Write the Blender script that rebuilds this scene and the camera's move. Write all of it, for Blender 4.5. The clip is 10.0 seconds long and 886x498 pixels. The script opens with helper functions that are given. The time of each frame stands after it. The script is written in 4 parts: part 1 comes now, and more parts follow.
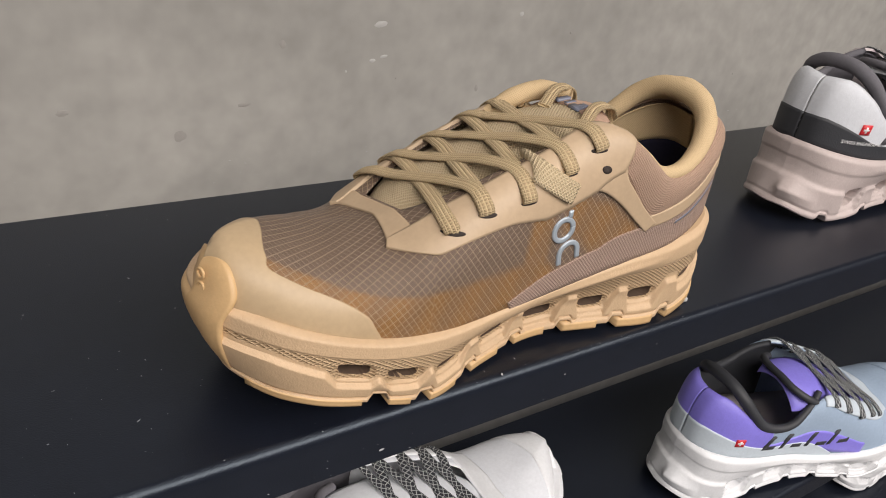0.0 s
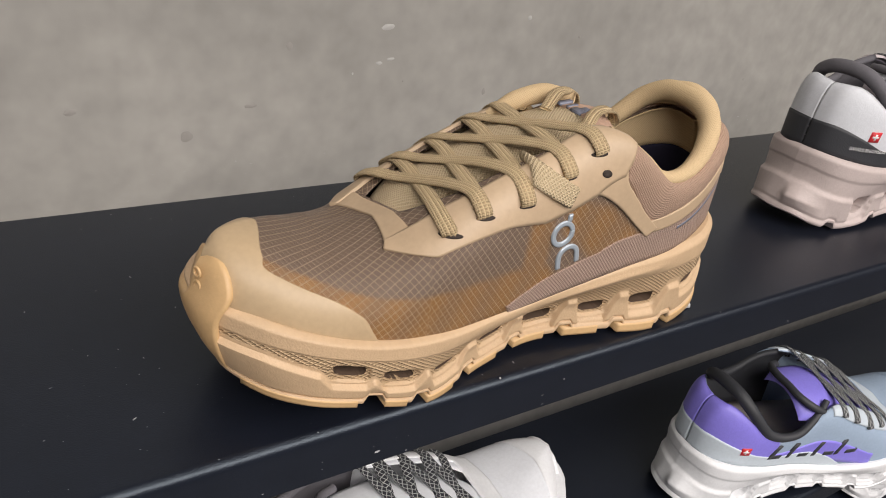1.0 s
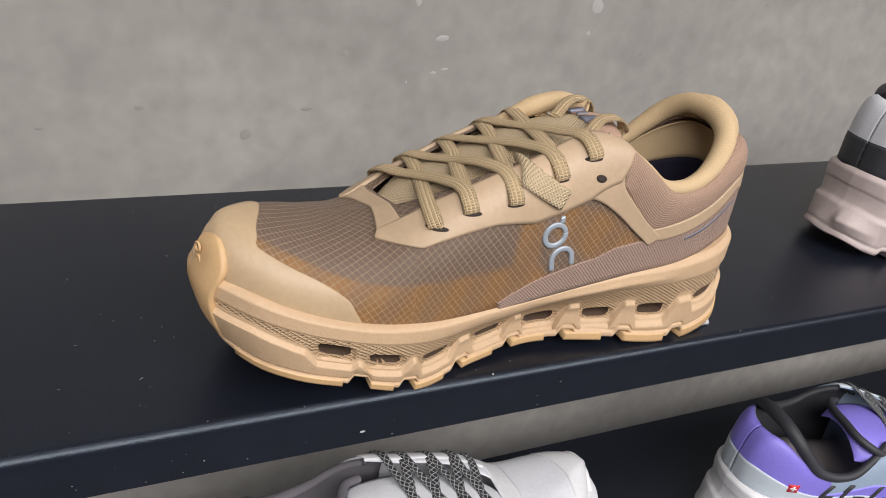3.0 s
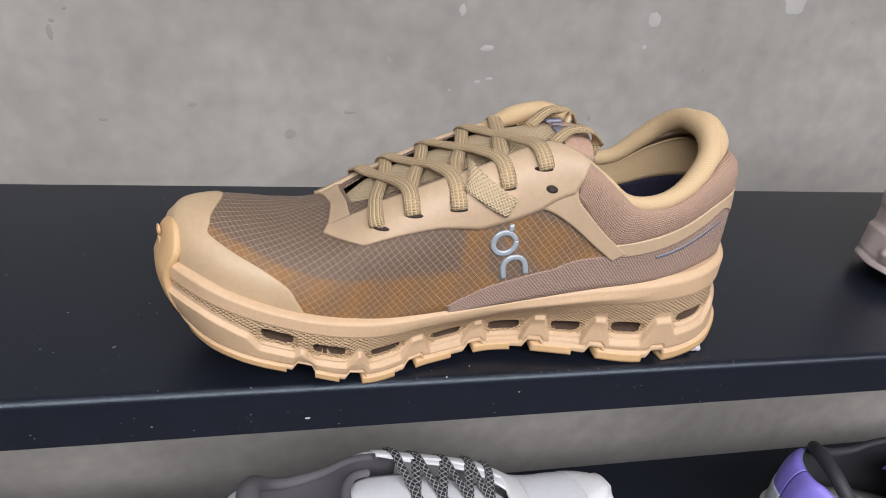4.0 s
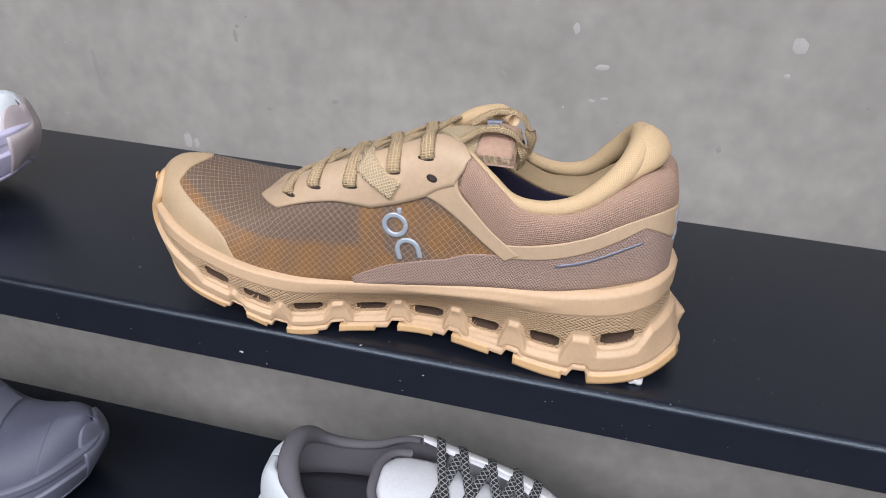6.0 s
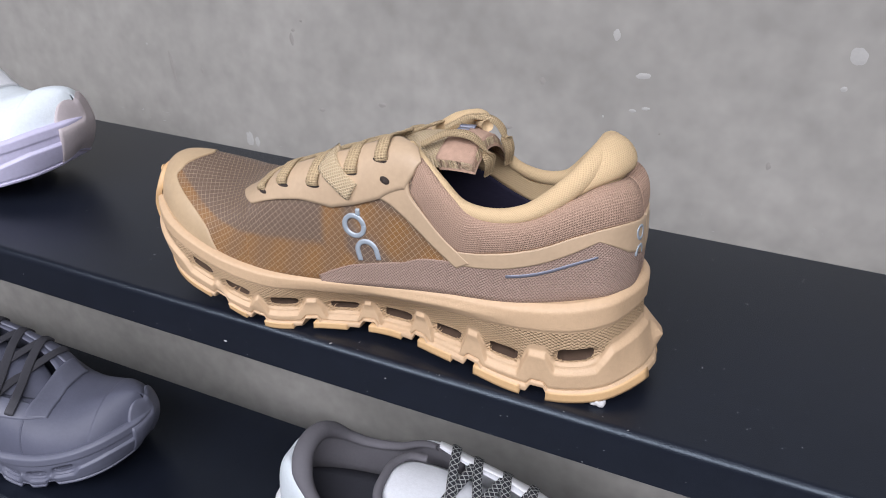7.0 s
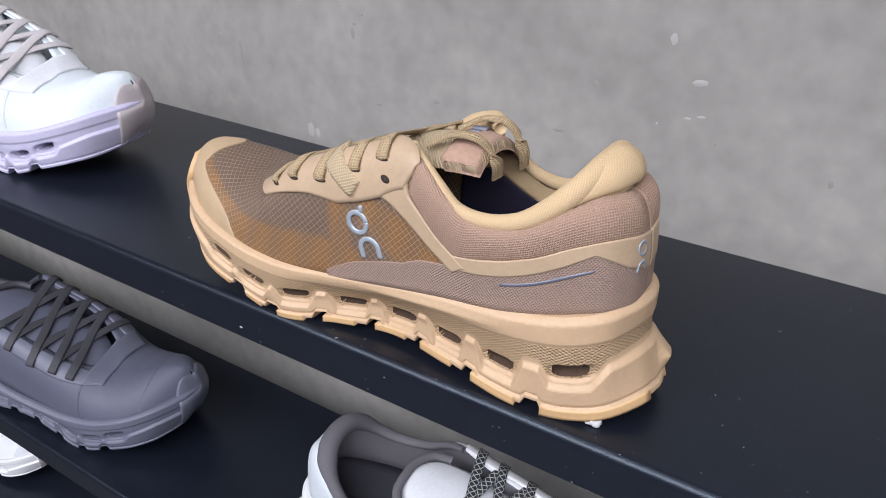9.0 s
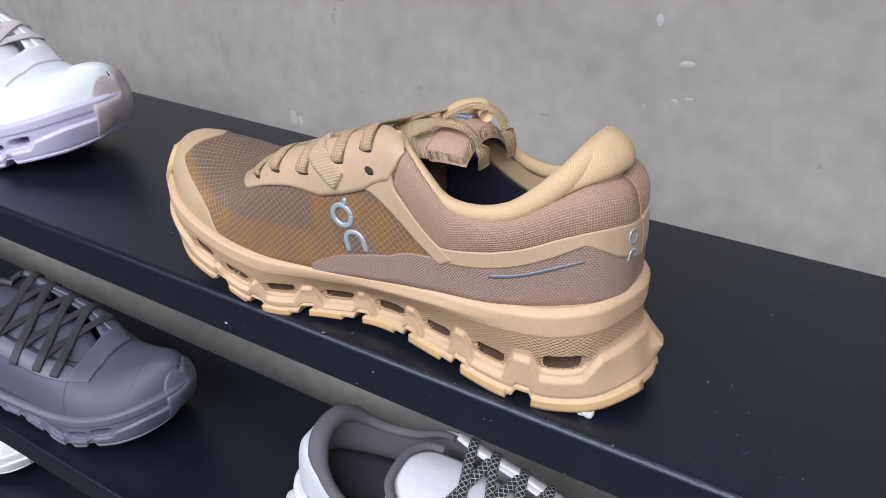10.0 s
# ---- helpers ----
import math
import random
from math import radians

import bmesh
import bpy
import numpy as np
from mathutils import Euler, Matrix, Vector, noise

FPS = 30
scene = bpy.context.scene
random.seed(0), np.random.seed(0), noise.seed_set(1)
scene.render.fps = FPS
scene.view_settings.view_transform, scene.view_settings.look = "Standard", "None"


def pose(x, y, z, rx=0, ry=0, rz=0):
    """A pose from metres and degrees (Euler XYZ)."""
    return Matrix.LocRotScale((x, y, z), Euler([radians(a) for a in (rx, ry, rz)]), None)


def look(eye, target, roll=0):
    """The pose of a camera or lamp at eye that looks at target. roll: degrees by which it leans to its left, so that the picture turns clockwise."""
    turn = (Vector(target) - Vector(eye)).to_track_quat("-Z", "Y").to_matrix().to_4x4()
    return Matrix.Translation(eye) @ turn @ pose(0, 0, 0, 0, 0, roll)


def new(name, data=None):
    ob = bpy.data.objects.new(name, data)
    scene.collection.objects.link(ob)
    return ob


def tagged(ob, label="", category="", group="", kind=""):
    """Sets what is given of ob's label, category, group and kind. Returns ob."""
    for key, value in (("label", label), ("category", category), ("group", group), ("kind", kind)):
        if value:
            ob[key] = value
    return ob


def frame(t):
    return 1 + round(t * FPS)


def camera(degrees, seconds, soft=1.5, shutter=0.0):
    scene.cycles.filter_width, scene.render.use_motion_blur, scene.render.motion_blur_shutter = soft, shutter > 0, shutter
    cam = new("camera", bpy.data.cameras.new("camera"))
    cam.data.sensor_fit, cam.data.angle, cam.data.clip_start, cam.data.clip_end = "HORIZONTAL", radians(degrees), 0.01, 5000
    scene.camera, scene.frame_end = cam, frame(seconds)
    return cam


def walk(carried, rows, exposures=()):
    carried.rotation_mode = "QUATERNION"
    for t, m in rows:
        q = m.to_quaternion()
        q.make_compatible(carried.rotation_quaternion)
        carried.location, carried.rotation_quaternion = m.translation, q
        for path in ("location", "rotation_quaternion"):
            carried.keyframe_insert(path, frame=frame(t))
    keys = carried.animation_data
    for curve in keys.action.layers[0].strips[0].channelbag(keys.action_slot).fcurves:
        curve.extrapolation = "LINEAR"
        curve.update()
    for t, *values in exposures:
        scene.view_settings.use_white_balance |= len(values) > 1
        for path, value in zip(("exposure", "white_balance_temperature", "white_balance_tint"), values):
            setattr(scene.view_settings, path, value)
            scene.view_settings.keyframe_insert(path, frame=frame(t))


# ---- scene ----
cam = camera(60.6, 10.0, soft=1.0)
PATH = [
    (0, (-0.209, -0.2, 1.216), (0.86, 1.199, 0.267), 8.8),
    (0.5, (-0.208, -0.2, 1.215), (0.852, 1.208, 0.269), 8.9),
    (1, (-0.204, -0.203, 1.216), (0.84, 1.217, 0.272), 9.0),
    (1.5, (-0.2, -0.209, 1.217), (0.822, 1.231, 0.277), 9.0),
    (2, (-0.19, -0.215, 1.217), (0.793, 1.251, 0.278), 9.1),
    (3.3, (-0.155, -0.25, 1.221), (0.59, 1.353, 0.285), 8.3),
    (3.5, (-0.139, -0.257, 1.223), (0.546, 1.371, 0.283), 8.2),
    (4, (-0.098, -0.273, 1.228), (0.398, 1.416, 0.279), 7.3),
    (4.5, (-0.053, -0.282, 1.233), (0.23, 1.453, 0.28), 6.5),
    (5, (0.001, -0.292, 1.233), (0.045, 1.468, 0.283), 5.4),
    (5.5, (0.055, -0.301, 1.233), (-0.132, 1.453, 0.289), 4.2),
    (6, (0.107, -0.304, 1.234), (-0.289, 1.417, 0.296), 3.0),
    (6.2, (0.128, -0.299, 1.233), (-0.349, 1.404, 0.299), 2.5),
    (7.5, (0.199, -0.267, 1.235), (-0.613, 1.305, 0.302), 0.9),
    (8, (0.21, -0.262, 1.237), (-0.669, 1.273, 0.303), 0.9),
    (8.5, (0.218, -0.251, 1.236), (-0.7, 1.259, 0.298), 1.1),
    (9, (0.218, -0.248, 1.234), (-0.714, 1.249, 0.291), 1.2),
    (9.5, (0.218, -0.245, 1.235), (-0.706, 1.247, 0.275), 1.0),
    (10, (0.214, -0.241, 1.234), (-0.679, 1.255, 0.253), 0.5),
]
walk(cam, [(t, look(eye, target, roll)) for t, eye, target, roll in PATH],
     ((0, -0.94, 6800, 13), (2, -0.92, 6750, 13), (3.5, -0.84, 6350, 14), (4.5, -0.76, 6200, 15), (6, -0.74, 6050, 15), (10, -0.74, 5950, 15)))

# ---- world and light ----
world = bpy.data.worlds.new("shop_air")
scene.world = world
world.use_nodes = True
world.node_tree.nodes["Background"].inputs[0].default_value = (0.95, 0.97, 1.0, 1)
world.node_tree.nodes["Background"].inputs[1].default_value = 0.15


def ceiling_lamp(x, y, power, sx, sy, colour=(1.0, 0.975, 0.95)):
    lamp = bpy.data.lights.new("ceiling_panel_light", "AREA")
    lamp.shape, lamp.size, lamp.size_y, lamp.energy, lamp.color = "RECTANGLE", sx, sy, power, colour
    new("ceiling_panel_light", lamp).matrix_world = look((x, y, 2.78), (x, y, 0), 0)


ceiling_lamp(0.1, -0.50, 15, 2.4, 0.12)
ceiling_lamp(-0.9, -2.5, 250, 2.2, 2.2)
ceiling_lamp(1.4, -2.5, 250, 2.2, 2.2)

# ---- materials ----


def mat(name, colour, rough=0.6, metal=0.0, grain=0.15, scale=60.0, bump=0.1, bump_scale=400.0, spec=0.5, blotch=0.1, sheen=0.0):
    m = bpy.data.materials.new(name)
    m.use_nodes = True
    nt = m.node_tree
    b = nt.nodes["Principled BSDF"]
    b.inputs["Roughness"].default_value, b.inputs["Metallic"].default_value = rough, metal
    b.inputs["Specular IOR Level"].default_value = spec
    b.inputs["Sheen Weight"].default_value = sheen
    co = nt.nodes.new("ShaderNodeTexCoord")
    n1, n2 = nt.nodes.new("ShaderNodeTexNoise"), nt.nodes.new("ShaderNodeTexNoise")
    n1.inputs["Scale"].default_value, n2.inputs["Scale"].default_value = scale, scale * 7
    n1.inputs["Detail"].default_value = 4
    mix = nt.nodes.new("ShaderNodeMix")
    mix.data_type = "RGBA"
    mix.inputs[6].default_value = (*[c * (1 - blotch) for c in colour], 1)
    mix.inputs[7].default_value = (*[min(1, c * (1 + blotch)) for c in colour], 1)
    mix2 = nt.nodes.new("ShaderNodeMix")
    mix2.data_type, mix2.blend_type = "RGBA", "MULTIPLY"
    mix2.inputs[0].default_value = grain
    bp = nt.nodes.new("ShaderNodeBump")
    bp.inputs["Strength"].default_value, bp.inputs["Distance"].default_value = bump, 0.0006
    n3 = nt.nodes.new("ShaderNodeTexNoise")
    n3.inputs["Scale"].default_value = bump_scale
    L = nt.links.new
    for n in (n1, n2, n3):
        L(co.outputs["Object"], n.inputs["Vector"])
    L(n1.outputs["Fac"], mix.inputs[0])
    L(mix.outputs[2], mix2.inputs[6])
    L(n2.outputs["Fac"], mix2.inputs[7])
    L(mix2.outputs[2], b.inputs["Base Color"])
    L(n3.outputs["Fac"], bp.inputs["Height"])
    L(bp.outputs["Normal"], b.inputs["Normal"])
    return m


def weave(name, colour, thread, pitch, width, rough=0.7, angle=0.0, strength=0.5, fine=0.0, squash=1.0):
    """Cloth whose threads run on the mesh's own surface coordinates (millimetres): a base colour and a grid of threads."""
    m = mat(name, colour, rough, grain=0.25, scale=90, bump=0)
    nt = m.node_tree
    b = nt.nodes["Principled BSDF"]
    L = nt.links.new
    uv = nt.nodes.new("ShaderNodeUVMap")
    mp = nt.nodes.new("ShaderNodeMapping")
    mp.inputs["Rotation"].default_value = (0, 0, radians(angle))
    mp.inputs["Scale"].default_value = (1, squash, 1)
    L(uv.outputs["UV"], mp.inputs["Vector"])
    sep = nt.nodes.new("ShaderNodeSeparateXYZ")
    L(mp.outputs["Vector"], sep.inputs[0])

    def op(kind, a, c=None, clamp=False):
        n = nt.nodes.new("ShaderNodeMath")
        n.operation, n.use_clamp = kind, clamp
        for i, s in enumerate((a, c)):
            if s is None:
                continue
            if isinstance(s, (int, float)):
                n.inputs[i].default_value = s
            else:
                L(s, n.inputs[i])
        return n.outputs[0]

    def ridge(s, step, part_width):
        f = op("PINGPONG", s, step / 2)
        return op("SUBTRACT", 1.0, op("DIVIDE", f, part_width), True)

    lines = op("MAXIMUM", ridge(sep.outputs[0], pitch, width), ridge(sep.outputs[1], pitch, width))
    mix = nt.nodes.new("ShaderNodeMix")
    mix.data_type = "RGBA"
    mix.inputs[7].default_value = (*thread, 1)
    L(lines, mix.inputs[0])
    L(b.inputs["Base Color"].links[0].from_socket, mix.inputs[6])
    L(mix.outputs[2], b.inputs["Base Color"])
    h = lines
    if fine:
        a1 = op("PINGPONG", sep.outputs[0], fine)
        a2 = op("PINGPONG", sep.outputs[1], fine)
        h = op("ADD", lines, op("MULTIPLY", op("ADD", a1, a2), 0.25 / fine))
    bp = nt.nodes.new("ShaderNodeBump")
    bp.inputs["Strength"].default_value, bp.inputs["Distance"].default_value = strength, 0.0006
    L(h, bp.inputs["Height"])
    L(bp.outputs["Normal"], b.inputs["Normal"])
    return m


M = {}
M["ripstop"] = weave("brown_ripstop", (0.165, 0.11, 0.078), (0.46, 0.355, 0.245), 2.7, 0.19, 0.42, 38, 0.6, 0.3)
nt = M["ripstop"].node_tree
for mixer in [n for n in nt.nodes if n.type == "MIX" and n.blend_type == "MIX"][:1]:
    show = nt.nodes.new("ShaderNodeAttribute")
    show.attribute_name = "show"
    for socket, tone in ((6, (0.26, 0.125, 0.035)), (7, (0.31, 0.155, 0.05))):
        two = nt.nodes.new("ShaderNodeMix")
        two.data_type = "RGBA"
        two.inputs[6].default_value = mixer.inputs[socket].default_value
        two.inputs[7].default_value = (*tone, 1)
        nt.links.new(show.outputs["Fac"], two.inputs[0])
        nt.links.new(two.outputs[2], mixer.inputs[socket])
M["beige"] = mat("beige_synthetic", (0.49, 0.36, 0.235), 0.5, bump=0.08, bump_scale=900)
M["cap"] = mat("matt_beige_film", (0.47, 0.345, 0.21), 0.45, bump=0.05, bump_scale=900)
M["foam"] = mat("tan_foam", (0.57, 0.40, 0.245), 0.55, bump=0.35, bump_scale=1100, blotch=0.05)
M["rubber"] = mat("tan_rubber", (0.62, 0.405, 0.20), 0.5, bump=0.15, bump_scale=900)
M["foam_knurl"] = weave("knurled_tan_foam", (0.49, 0.335, 0.19), (0.55, 0.385, 0.225), 2.1, 0.7, 0.6, 45, 1.0, 0, 1.7)
M["knit"] = weave("beige_knit_lining", (0.55, 0.40, 0.225), (0.60, 0.445, 0.26), 0.8, 0.35, 0.9, 40, 0.3)
M["rib"] = weave("pinkish_ribbed_textile", (0.36, 0.235, 0.17), (0.43, 0.29, 0.21), 1.1, 0.5, 0.85, 0, 0.7, 0, 0.9)
M["mud"] = weave("mauve_woven_textile", (0.30, 0.20, 0.155), (0.43, 0.31, 0.25), 1.2, 0.42, 0.7, 40, 0.8)
M["lace"] = weave("tan_braid", (0.50, 0.36, 0.20), (0.64, 0.49, 0.29), 1.1, 0.4, 0.8, 0, 1.0, 0, 0.8)
M["webbing"] = weave("pale_webbing", (0.55, 0.42, 0.25), (0.65, 0.52, 0.34), 1.3, 0.45, 0.8, 40, 0.9)
M["slit"] = mat("dark_gap", (0.03, 0.02, 0.015), 0.8)
M["suede"] = mat("pink_suede", (0.50, 0.33, 0.24), 0.95, bump=0.6, bump_scale=1500, grain=0.35)
M["logo"] = mat("silver_print", (0.42, 0.48, 0.54), 0.35, 0.3)
M["stripe"] = mat("reflective_grey_print", (0.17, 0.18, 0.23), 0.4, 0.2)
M["navy"] = mat("navy_cloth", (0.012, 0.01, 0.03), 0.9, bump=0.6)
# the same tan foam inside the slots, coloured dark brown to imitate shade
M["hole"] = mat("slot_shade_foam", (0.10, 0.062, 0.04), 0.8)
M["putty"] = mat("white_putty", (0.58, 0.58, 0.58), 0.6)
M["shelf"] = mat("black_powder_coated_steel", (0.008, 0.010, 0.017), 0.30, grain=0.3, bump=0.22, bump_scale=1500, spec=0.5, blotch=0.25)
M["shelf"].node_tree.nodes["Principled BSDF"].inputs["Specular Tint"].default_value = (0.74, 0.87, 1.0, 1)
M["concrete"] = mat("grey_concrete", (0.365, 0.352, 0.325), 0.7, grain=0.38, scale=7, bump=0.3, bump_scale=60, blotch=0.30)
M["chip"] = mat("pale_chipped_concrete", (0.42, 0.412, 0.395), 0.85, bump=0.3, bump_scale=300)
M["smear"] = mat("dark_concrete_stain", (0.29, 0.275, 0.255), 0.8)
M["lint"] = mat("pale_lint", (0.42, 0.43, 0.45), 0.9)
M["floor"] = mat("dark_floor", (0.07, 0.07, 0.075), 0.5, scale=3)
M["paint"] = mat("dark_wall_paint", (0.10, 0.10, 0.11), 0.8, scale=3)

# ---- mesh helpers ----


def mesh_of(name, verts, faces, uvs=None, smooth=True, show=None):
    me = bpy.data.meshes.new(name)
    me.from_pydata([tuple(v) for v in verts], [], faces)
    if uvs is not None:
        layer = me.uv_layers.new(name="UVMap")
        idx = np.empty(len(me.loops), int)
        me.loops.foreach_get("vertex_index", idx)
        layer.data.foreach_set("uv", np.asarray(uvs, float)[idx].ravel())
    if show is not None:
        me.attributes.new("show", "FLOAT", "POINT").data.foreach_set("value", np.asarray(show, float).ravel())
    if smooth:
        me.polygons.foreach_set("use_smooth", [True] * len(me.polygons))
    me.update()
    return me


def part(name, me, material, parent, label=""):
    ob = new(name, me)
    if material is not None:
        me.materials.append(material)
    ob.parent = parent
    return tagged(ob, label)


def from_bm(name, bm, smooth=False):
    me = bpy.data.meshes.new(name)
    bm.to_mesh(me)
    bm.free()
    if smooth:
        me.polygons.foreach_set("use_smooth", [True] * len(me.polygons))
    return me


def grid_faces(m, n, wrap_m=False, wrap_n=False, flip=False, base=0):
    out = []
    for i in range(m if wrap_m else m - 1):
        for j in range(n if wrap_n else n - 1):
            k, l = (i + 1) % m, (j + 1) % n
            q = (base + i * n + j, base + k * n + j, base + k * n + l, base + i * n + l)
            out.append(q[::-1] if flip else q)
    return out


def surface_uv(p):
    """Arc lengths along both ways of a grid of points, in millimetres."""
    du = np.linalg.norm(np.diff(p, axis=0), axis=-1).mean(1)
    dv = np.linalg.norm(np.diff(p, axis=1), axis=-1)
    u = np.concatenate([[0], np.cumsum(du)])[:, None] + 0 * p[..., 0]
    v = np.concatenate([np.zeros((p.shape[0], 1)), np.cumsum(dv, 1)], 1)
    return np.stack([u, v], -1)


def sheet(name, p, n, thick, flip=False, back=0.4, uv=None, show=None):
    """A thin closed panel over a grid of points p with normals n (millimetres): a face, a bevelled rim, a back."""
    m, k = p.shape[:2]
    uv = surface_uv(p) if uv is None else uv
    c = p.mean((0, 1))
    top = p + n * thick
    low = p - n * back
    ring = [(i, 0) for i in range(m)] + [(m - 1, j) for j in range(1, k)] + [(i, k - 1) for i in range(m - 2, -1, -1)] + [(0, j) for j in range(k - 2, 0, -1)]
    verts = np.concatenate([top.reshape(-1, 3), low.reshape(-1, 3)])
    faces = grid_faces(m, k, flip=flip)
    o = m * k
    idx = [i * k + j for i, j in ring]
    for a, b in zip(idx, idx[1:] + idx[:1]):
        q = (a, o + a, o + b, b)
        faces.append(q[::-1] if flip else q)
    uvs = np.concatenate([uv.reshape(-1, 2)] * 2)
    return mesh_of(name, verts / 1000, faces, uvs, show=None if show is None else np.concatenate([show.ravel()] * 2))


def tube(name, pts, radii, ring=12, steps=60, flat=1.0, up=(0, 0, 1), cap=True, boxy=True):
    """A swept round or flat cord through pts (millimetres); flat is thickness over width."""
    pts = np.asarray(pts, float)
    k = np.concatenate([[0], np.cumsum(np.linalg.norm(np.diff(pts, axis=0), axis=1))])
    q = np.linspace(0, k[-1], steps)
    p = spline(k, pts, q)
    r = np.interp(q, k, radii) if np.ndim(radii) else np.full(steps, float(radii))
    d = np.gradient(p, axis=0)
    d /= np.linalg.norm(d, axis=1)[:, None]
    up = np.asarray(up, float)
    if up.ndim == 2:
        up = spline(k, up, q)
    s = np.cross(d, up)
    s /= np.maximum(np.linalg.norm(s, axis=1)[:, None], 1e-6)
    w = np.cross(s, d)
    th = np.linspace(0, 2 * np.pi, ring, endpoint=False)
    e = 0.7 if flat < 0.9 and boxy else 1.0
    cx, cy = np.sign(np.cos(th)) * np.abs(np.cos(th)) ** e, np.sign(np.sin(th)) * np.abs(np.sin(th)) ** e
    v = p[:, None] + r[:, None, None] * (s[:, None] * cx[None, :, None] + w[:, None] * (cy * flat)[None, :, None])
    uv = np.stack([np.repeat(q[:, None], ring, 1), np.repeat((np.abs(th - np.pi) * r.mean())[None], steps, 0)], -1)
    faces = grid_faces(steps, ring, wrap_n=True)
    if cap:
        faces += [tuple(range(ring))[::-1], tuple((steps - 1) * ring + i for i in range(ring))]
    return mesh_of(name, v.reshape(-1, 3) / 1000, [f[::-1] for f in faces], uv.reshape(-1, 2))


# ---- the shape of a running shoe ----


def spline(knots, vals, q):
    """Smooth curve through vals at the knots, evaluated at q."""
    k, v, q = np.asarray(knots, float), np.asarray(vals, float), np.asarray(q, float)
    v = v.reshape(len(k), -1)
    d = np.diff(v, axis=0) / np.diff(k)[:, None]
    h = np.diff(k)[:, None]
    m = np.vstack([d[:1], (d[:-1] * h[1:] + d[1:] * h[:-1]) / (h[1:] + h[:-1]), d[-1:]])
    i = np.clip(np.searchsorted(k, q) - 1, 0, len(k) - 2)
    w = k[i + 1] - k[i]
    u = ((q - k[i]) / w)[..., None]
    w = w[..., None]
    out = ((2 * u**3 - 3 * u**2 + 1) * v[i] + (u**3 - 2 * u**2 + u) * w * m[i]
           + (-2 * u**3 + 3 * u**2) * v[i + 1] + (u**3 - u**2) * w * m[i + 1])
    return out


# feather line of the upper, heel to toe: a, x, y inner side, y outer side, z (mm)
FEATHER = [
    (0.0, 14.0, 7.0, 7.0, 55.5), (0.04, 15.0, 18.0, -3.9, 55.5), (0.08, 21.0, 28.0, -12.5, 54.4), (0.14, 35.0, 36.0, -22.0, 52.2),
    (0.22, 58.0, 43.1, -28.1, 49.0), (0.34, 97.0, 46.1, -32.9, 45.8), (0.46, 135.0, 45.1, -38.3, 39.4), (0.56, 166.0, 45.2, -40.1, 33.9),
    (0.68, 202.0, 47.2, -42.8, 30.3), (0.77, 228.0, 46.3, -41.9, 32.2), (0.85, 254.0, 42.5, -35.2, 38.5), (0.91, 271.0, 34.7, -22.1, 44.0),
    (0.96, 284.0, 23.9, -3.6, 47.5), (1.0, 289.0, 10.5, 10.5, 48.5)]
# top of the side walls: collar, throat edge, then the ridge of the vamp
CROWN = [
    (0.0, 25.9, 6.7, 6.7, 103.8), (0.04, 27.3, 17.3, -4.7, 105.0), (0.08, 33.4, 26.4, -12.7, 104.7), (0.14, 43.5, 35.0, -22.6, 99.4),
    (0.22, 63.0, 42.0, -29.5, 89.1), (0.28, 83.2, 45.0, -32.3, 88.9), (0.34, 99.9, 44.0, -32.0, 100.5), (0.38, 112.6, 38.7, -30.7, 110.6),
    (0.42, 125.7, 32.0, -28.3, 113.0), (0.46, 137.9, 29.6, -26.7, 109), (0.56, 166.3, 27.9, -24.9, 98), (0.66, 194.8, 22.4, -20.9, 84),
    (0.7, 208.0, 15.1, -14.6, 76), (0.74, 219.6, 4.9, -6.7, 69.5), (0.8, 237.2, 0.4, -5.6, 65.6), (0.86, 254.8, -0.6, -3.2, 69.5),
    (0.91, 269.0, 1.7, 1.7, 73.0), (0.96, 280.5, 5.6, 5.6, 72.5), (1.0, 285.5, 8.6, 8.6, 68.5)]


def table(rows, side):
    r = np.array(rows, float)
    return r[:, 0], np.stack([r[:, 1], r[:, 2] if side > 0 else r[:, 3], r[:, 4]], 1)


def skin(a, t, side):
    """A point of the upper: a runs from heel to toe, t from the feather line to the crown; side 1 inner, -1 outer."""
    a, t = np.broadcast_arrays(np.asarray(a, float), np.asarray(t, float))
    b, c = spline(*table(FEATHER, side), a), spline(*table(CROWN, side), a)
    if side < 0:
        c[..., 2] -= np.interp(a, [0.06, 0.20, 0.42, 0.64, 0.80], [0, 8, 11, 11, 0])
    n = spline([0, 0.15, 0.4, 0.7, 0.85, 1], [2.6, 2.8, 3.2, 3.0, 2.5, 2.3], a)[..., 0]
    if side < 0:
        n = n - 0.9 * np.clip((a - 0.45) / 0.15, 0, 1)
    th = np.clip(t, 0, 1) * np.pi / 2
    f, g = np.cos(th) ** (2 / n), np.sin(th) ** (2 / n)
    p = np.empty(a.shape + (3,))
    p[..., :2] = c[..., :2] + (b[..., :2] - c[..., :2]) * f[..., None]
    p[..., 2] = b[..., 2] + (c[..., 2] - b[..., 2]) * g
    bulge = spline([0, 0.1, 0.3, 0.45, 0.7, 0.85, 1], [0, 0.5, 2, 3, 2.5, 1.5, 0], a)[..., 0]
    p[..., 1] += side * bulge * np.sin(2 * th) ** 1
    return p


def skin_normal(a, t, side, e=2e-3):
    a, t = np.broadcast_arrays(np.asarray(a, float), np.asarray(t, float))
    da = skin(np.minimum(a + e, 1), t, side) - skin(np.maximum(a - e, 0), t, side)
    t = np.clip(t, 0.02, 0.98)
    dt = skin(a, t + e, side) - skin(a, t - e, side)
    n = -side * np.cross(da, dt)
    return n / np.maximum(np.linalg.norm(n, axis=-1, keepdims=True), 1e-9)


